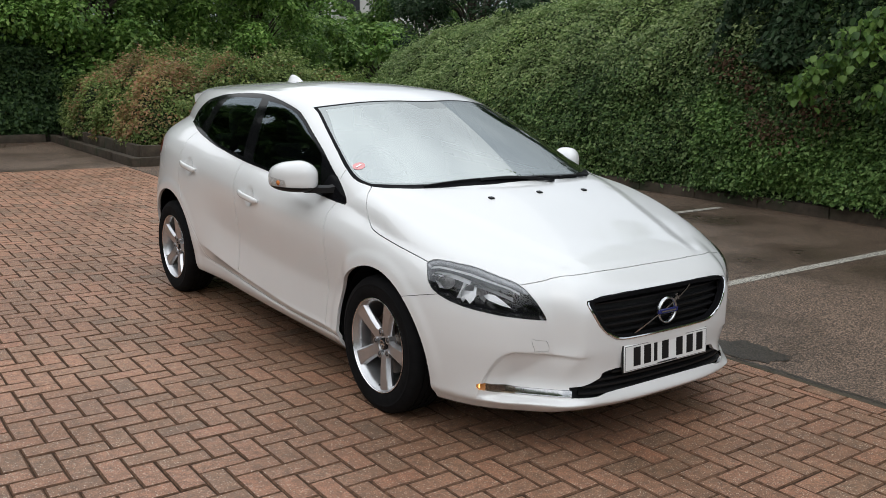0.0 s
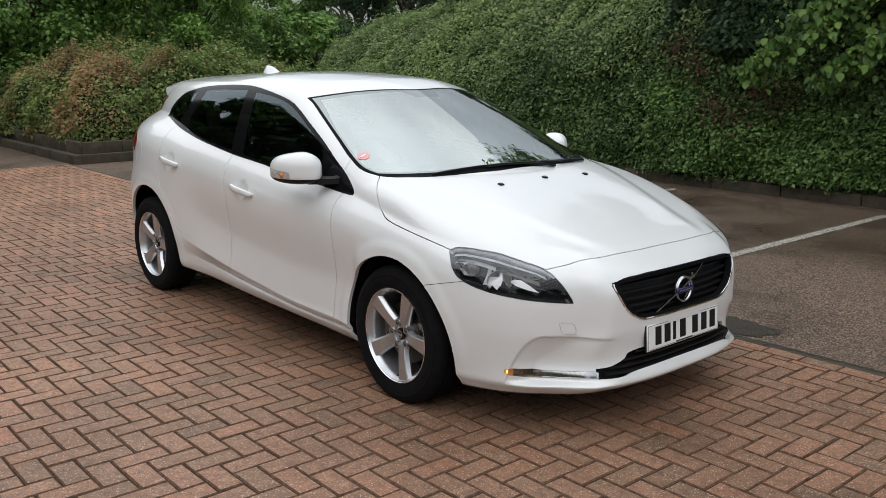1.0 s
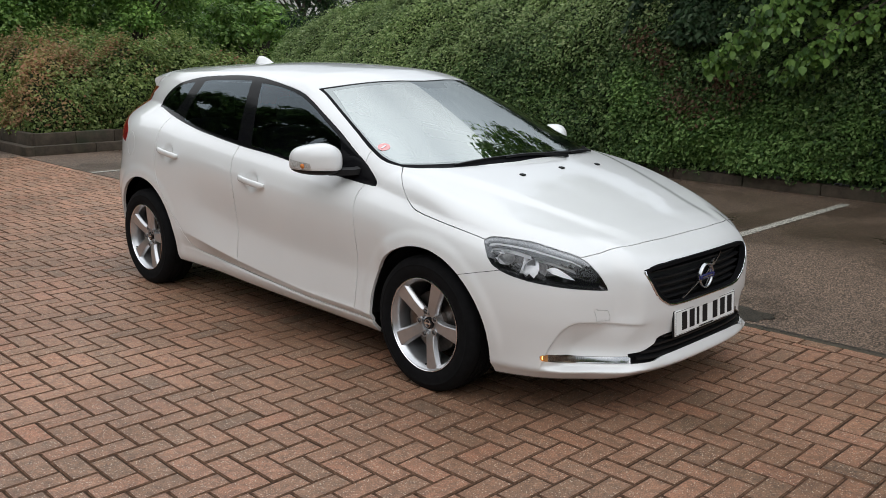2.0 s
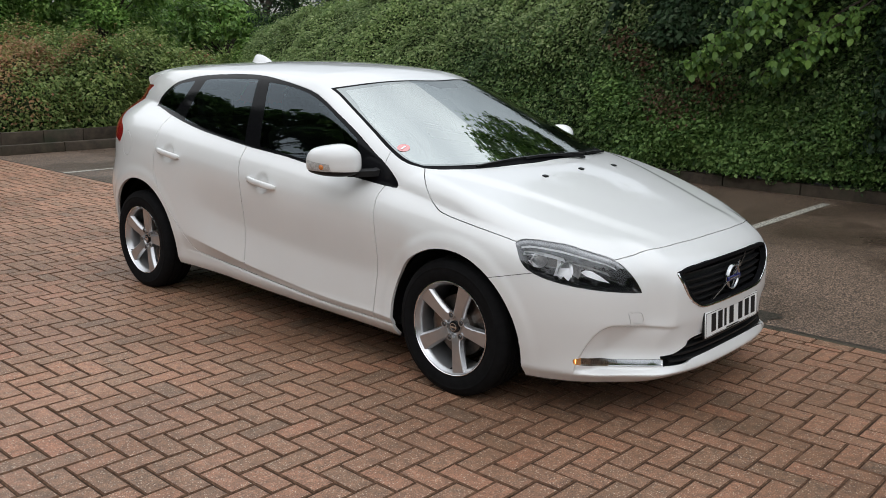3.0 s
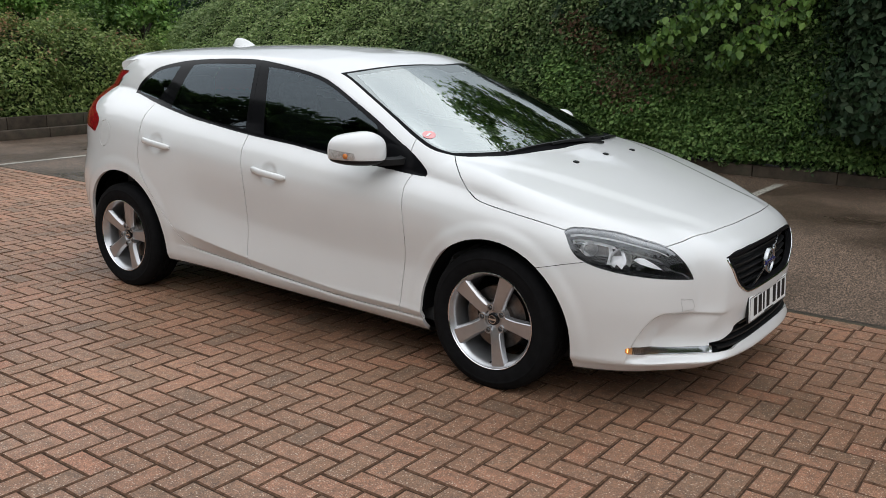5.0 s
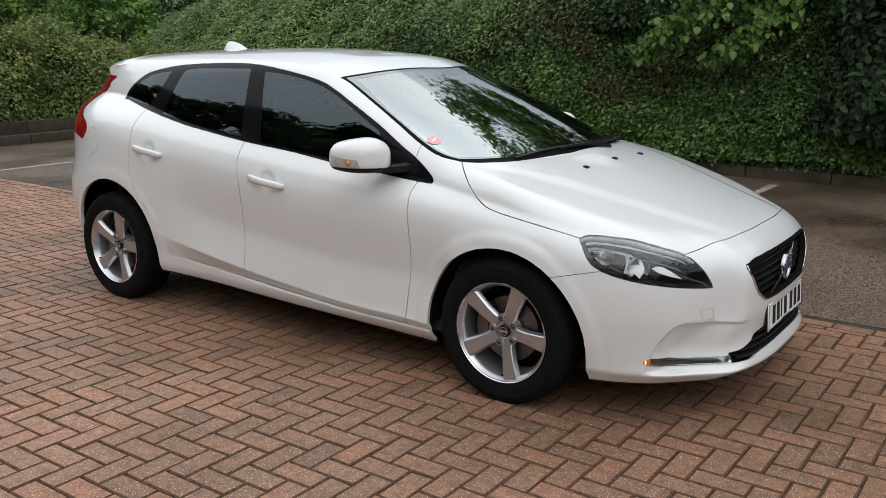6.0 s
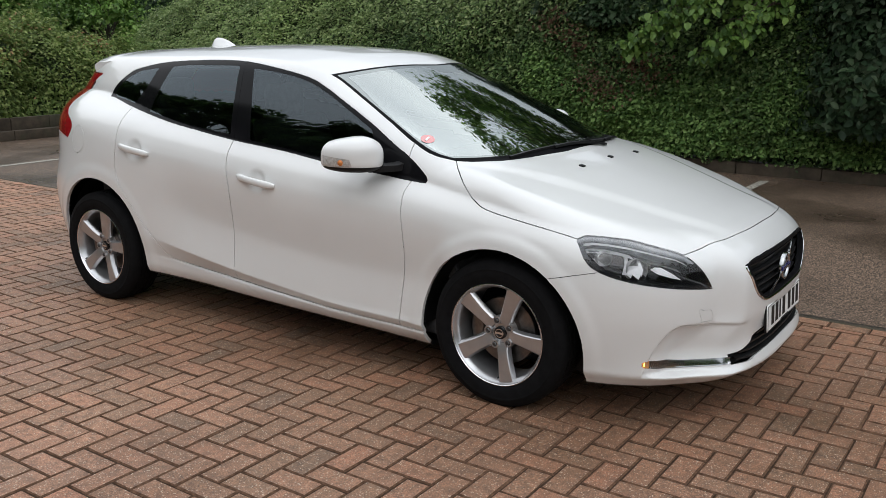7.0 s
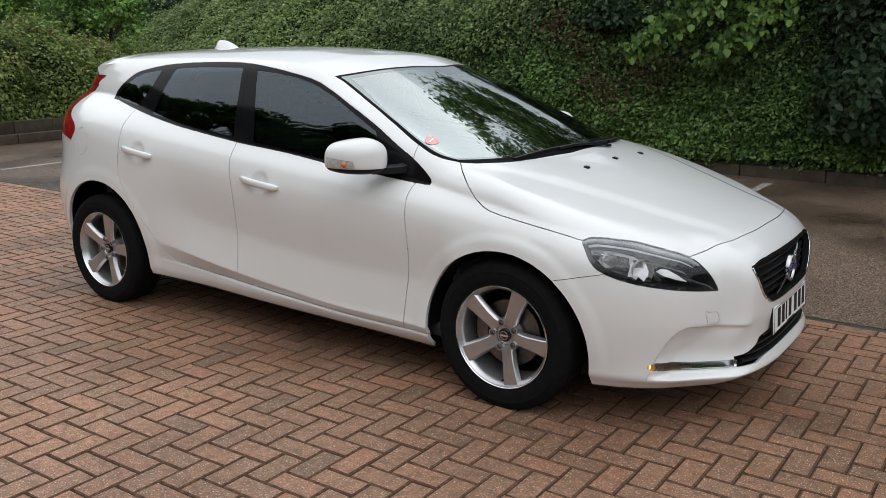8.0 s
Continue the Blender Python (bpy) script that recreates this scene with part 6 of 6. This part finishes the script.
def tree(name, foot, height, reach, seed, mat, size, leaves, label, low=0.25, trunk=0.12, clumps=60, round_leaf=False, squash=1.0, group=""):
    """A tapered trunk with limbs, and a crown of leaf clumps with gaps between them."""
    r = np.random.RandomState(seed)
    ob = thing(name, label=label, category="tree", group=group)
    foot = np.array(foot, float)
    bm = bmesh.new()
    lean = r.normal(0, 0.12, 2)
    spine = [foot + np.array((lean[0] * t * height * 0.6, lean[1] * t * height * 0.6, t * height * 0.85)) for t in np.linspace(0, 1, 9)]
    sweep(bm, spine, round_section(1.0, 9), up=(0, 1, 0.01), scale=[trunk * (1.25 - 1.05 * t) for t in np.linspace(0, 1, 9)])
    centres = []
    for k in range(clumps):
        a, b = r.rand() * 2 * math.pi, r.uniform(-0.9, 1.0)
        rad = math.sqrt(max(0, 1 - b * b)) * r.uniform(0.45, 1.05)
        z = low * height + (1 - low) * height * (b + 0.95) / 1.95
        centres.append(foot + np.array((rad * reach * math.cos(a), rad * reach * math.sin(a) * squash, z)))
    for c in centres[::2]:
        t = np.clip((c[2] - foot[2]) / height - 0.18, 0.12, 0.95)
        s = spine[int(t * 8)]
        mid = (s + c) / 2 + np.array((0, 0, 0.10 * reach))
        sweep(bm, [s, (s + mid) / 2 + r.normal(0, 0.03, 3), mid, (mid + c) / 2 + r.normal(0, 0.05, 3), c], round_section(1.0, 6), scale=[trunk * q for q in (0.34, 0.26, 0.19, 0.12, 0.05)])
    part("trunk", bm, BARK, ob)
    per = leaves // clumps
    P, D = [], []
    for c in centres:
        sp = reach * r.uniform(0.14, 0.27)
        d = r.normal(0, 1, (per, 3))
        d /= np.linalg.norm(d, axis=1)[:, None]
        P.append(c + d * (sp * r.uniform(0.35, 1.0, (per, 1))) * (1, 1, 0.7))
        D.append(d * 0.8 + (0, 0, 0.4))
    leaf_mesh("crown", np.concatenate(P), np.concatenate(D), size, mat, ob, seed, 0.8, 0.72, 0.6, round_leaf)
    return ob


# trees behind the bed and the hedges
tree("tree", (2.6, 18.2, 0), 6.8, 3.0, 41, YOUNG, 0.115, 86000, "bright green broad-leaved tree behind the planting bed", 0.05, 0.13, 150)
tree("tree", (5.6, 15.9, 0), 4.6, 1.9, 42, YOUNG, 0.100, 45000, "light green young tree behind the planting bed", 0.10, 0.08, 100)
tree("tree", (4.4, 21.0, 0), 6.5, 3.0, 104, TREE, 0.18, 26000, "green tree behind the planting bed", 0.02, 0.14, 90)
tree("tree", (-0.6, 20.0, 0), 7.5, 3.4, 43, TREE, 0.17, 46000, "dark green tree behind the far hedge", 0.06, 0.16, 90)
tree("tree", (-4.4, 20.0, 0), 7.0, 3.2, 44, TREE, 0.18, 36000, "dark green tree behind the far hedge", 0.06, 0.16, 90)
tree("tree", (6.6, 22.0, 0), 7.0, 3.2, 91, TREE, 0.15, 20000, "green tree behind the planting bed", 0.04, 0.16, 80)
tree("tree", (15.5, 23.5, 0), 5.2, 2.6, 93, TREE, 0.14, 14000, "green tree behind the hedge", 0.04, 0.15, 60)
tree("tree", (13.2, 28.0, 0), 5.8, 1.7, 94, TREE, 0.15, 9000, "green tree before the building", 0.05, 0.12, 50)
tree("tree", (17.2, 28.6, 0), 5.4, 1.4, 95, TREE, 0.15, 8000, "green tree before the building", 0.05, 0.12, 40)
tree("tree", (9.2, 26.5, 0), 6.5, 2.6, 96, TREE, 0.16, 12000, "green tree behind the planting bed", 0.05, 0.15, 60)
tree("tree", (-7.5, 25.0, 0), 9.0, 4.6, 101, TREE, 0.30, 16000, "tall green tree far behind the hedge", 0.04, 0.2, 100)
tree("tree", (-0.5, 26.5, 0), 9.0, 4.8, 102, TREE, 0.30, 18000, "tall green tree far behind the hedge", 0.04, 0.2, 110)
tree("tree", (5.2, 29.0, 0), 9.0, 4.2, 103, TREE, 0.30, 16000, "tall green tree far behind the planting bed", 0.04, 0.2, 100)
tree("small_tree", (14.3, 25.6, 0), 3.3, 2.3, 106, YOUNG, 0.20, 11000, "low leafy tree before the building", 0.02, 0.1, 90)
tree("small_tree", (11.9, 20.6, 0), 2.8, 1.7, 107, YOUNG, 0.16, 11000, "low leafy tree behind the hedge", 0.02, 0.08, 80)
tree("small_tree", (12.0, 24.6, 0), 3.1, 2.5, 105, YOUNG, 0.20, 12000, "low leafy tree before the building", 0.02, 0.1, 90)
tree("tree", (10.0, 9.5, 0), 4.7, 2.4, 45, LAUREL, 0.11, 22000, "dark evergreen tree rising over the hedge", 0.24, 0.14, 90)
tree("tree", (9.8, 5.0, 0), 4.6, 2.3, 46, LAUREL, 0.11, 22000, "dark evergreen tree rising over the hedge", 0.24, 0.15, 90)
tree("tree", (10.6, 13.6, 0), 4.6, 2.4, 47, LAUREL, 0.10, 24000, "dark evergreen tree rising over the hedge", 0.20, 0.14, 80)
tree("lime_tree", (7.7, 0.3, 0), 9.8, 3.5, 48, LIME, 0.14, 36000, "leafy lime tree overhanging the hedge", 0.29, 0.17, 175, True)


# low branches of the lime tree that hang before the hedge
def branch(name, pts, leaves, spread, seed, mat, size, label):
    ob = thing(name, label=label, category="branch")
    r = np.random.RandomState(seed)
    bm = bmesh.new()
    sweep(bm, pts, round_section(1.0, 6), scale=list(np.linspace(0.022, 0.004, len(pts))))
    pts = np.array(pts, float)
    P, D = [], []
    for k in range(leaves // 14):
        t = r.uniform(0.15, 1.0) * (len(pts) - 1)
        i = min(int(t), len(pts) - 2)
        a = pts[i] + (pts[i + 1] - pts[i]) * (t - i)
        end = a + r.normal(0, 1, 3) * (spread, spread * 1.2, spread * 0.5) - (0, 0, spread * 0.55)
        sweep(bm, [a, (a + end) / 2 + (0, 0, 0.04), end], round_section(1.0, 4), scale=[0.006, 0.004, 0.002])
        s = r.rand(14, 1)
        P.append(a + (end - a) * s + r.normal(0, 0.045, (14, 3)))
        D.append(np.tile((-0.80, -0.45, 0.30), (14, 1)))
    part("stem", bm, BARK, ob)
    leaf_mesh("leaves", np.concatenate(P), np.concatenate(D), size, mat, ob, seed, 2.4, 0.74, 0.55, True, 0.35)
    return ob


for k, (pts, n) in enumerate((([(7.5, 0.2, 3.0), (6.7, 0.7, 2.65), (6.0, 1.3, 2.15), (5.7, 1.75, 1.80), (5.72, 2.05, 1.56), (5.80, 2.32, 1.36)], 620), ([(7.5, 0.1, 2.8), (6.6, 0.3, 2.4), (6.0, 0.9, 1.9), (5.8, 1.2, 1.55), (5.8, 1.46, 1.28)], 480),
                              ([(7.5, 0.0, 3.0), (6.6, 0.0, 2.6), (6.1, 0.5, 2.1), (5.9, 0.9, 1.75), (5.9, 1.12, 1.50)], 200),
                              ([(7.5, 0.2, 3.2), (6.6, 0.6, 2.8), (6.0, 1.0, 2.45), (5.7, 1.40, 2.12), (5.65, 1.70, 1.92)], 480), ([(7.5, 0.0, 3.1), (6.4, 0.4, 2.75), (5.8, 0.9, 2.35), (5.6, 1.3, 2.0), (5.6, 1.5, 1.75)], 480))):
    branch("lime_branch", pts, int(n * 1.5), 0.115, 51 + k, LIME, 0.086, "hanging branch with pale green heart-shaped leaves")


def laurel(u, v):
    y = 0.78 - 5.2 * u
    a = v * 1.25
    up = np.clip(a, 0, 1)
    return np.stack([5.80 - 0.22 * np.sin(up * math.pi) + 0.9 * np.clip(a - 1, 0, 1) * 4 + 0.75 * np.clip((0.16 - u) / 0.16, 0, 1) ** 1.5 + 0.25 * up, y, 0.55 + 2.8 * up], 1)


hedge("dark_shrub_or_shade", laurel, 24000, 0.092, LAUREL, "tall dark large-leaved shrub beside the hedge", 61, 0.26, "shrub", round_leaf=True)

# sheet of dark leaves put in for the shade in a hollow of the hedge
def shade_sheet(u, v):
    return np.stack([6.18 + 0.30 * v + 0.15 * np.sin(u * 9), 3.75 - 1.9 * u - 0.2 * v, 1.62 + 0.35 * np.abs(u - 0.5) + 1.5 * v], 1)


hedge("dark_shrub_or_shade", shade_sheet, 11000, 0.075, LAUREL, "sheet of dark leaves painted in for a shaded hollow of the hedge", 63, 0.16, "shrub", core=False, round_leaf=True)

# the far side of the yard, behind the camera: trees that the windows mirror
# trees at y < -3 are unseen additions, heights set to limit low sky
for k, (x, y, h, w) in enumerate(((-15.5, -6, 4.2, 2.6), (-16, 0, 6.0, 3.0), (-15.8, 5.5, 9.5, 3.8), (-14.5, 11, 10.4, 4.0), (-11.0, 15.5, 10.2, 4.0), (-7.5, 19.5, 9.6, 3.8), (-14, -13, 4.8, 2.8), (-7, -17, 5.0, 3.0), (1, -18, 5.4, 3.0), (8, -15, 5.6, 3.0), (11, -7, 5.6, 2.8))):
    tree("tree", (x, y, 0), h, w, 70 + k, TREE, 0.42 if -3 < y < 20 and x < 0 else 0.55, 20000 if -3 < y < 20 and x < 0 else 10000, "green tree out of view at the far edge of the yard", 0.06, 0.16, 100, False, 1.0, "yard trees")


def yard_hedge(u, v):
    a = (1 - u) * math.pi * 1.35 + 0.55 * math.pi
    up, over = np.clip(v * 1.3, 0, 1), np.clip(v * 1.3 - 1, 0, 0.3) / 0.3
    rad = 14.0 + 0.4 * up + 1.5 * over
    return np.stack([-1.5 + rad * np.cos(a), 1.0 + rad * 1.1 * np.sin(a), 0.0 + 1.9 * up], 1)


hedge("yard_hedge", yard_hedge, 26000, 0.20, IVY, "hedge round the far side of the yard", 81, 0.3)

# litter along the kerbs
r = np.random.RandomState(9)
n = 420
p = np.concatenate([np.stack([6.22 - np.abs(r.normal(0, 0.12, n)), r.uniform(-4, 10, n), np.full(n, -0.012)], 1), np.stack([r.uniform(0.0, 1.15, 160), 15.6 - np.abs(r.normal(0, 0.4, 160)), np.full(160, -0.012)], 1),
                    np.stack([r.uniform(1.3, 6.0, 120), 10.42 - np.abs(r.normal(0, 0.12, 120)), np.full(120, -0.012)], 1)])
tagged(leaf_mesh("fallen_leaves", p, np.tile((0, 0, 1.0), (len(p), 1)), 0.035, DEAD, None, 12, 0.0, 0.6, 0.25), "dry brown leaves fallen along the kerbs", "leaf litter", kind="stuff")

# a building glimpsed between the trees
WALL = plain("pale_render", (0.62, 0.60, 0.56), 0.8, 0, 0.08, 3, 0.004)
house = thing("building", label="pale rendered building with dark windows, far behind the trees", category="building")
bm = bmesh.new()
box(bm, (13.5, 31.0, 0.0), (24.0, 37.0, 6.2))
part("wall", bm, WALL, house)
bm = bmesh.new()
box(bm, (13.2, 30.7, 6.2), (24.3, 37.3, 6.6), 0.05, 1)
part("roof", bm, KERB, house)
for x in (14.6, 16.4, 18.2, 20.0):
    for z in (1.0, 3.7):
        bm = bmesh.new()
        box(bm, (x, 30.97, z), (x + 1.0, 31.02, z + 1.5), 0.01, 1)
        part("window", bm, PIANO, house)
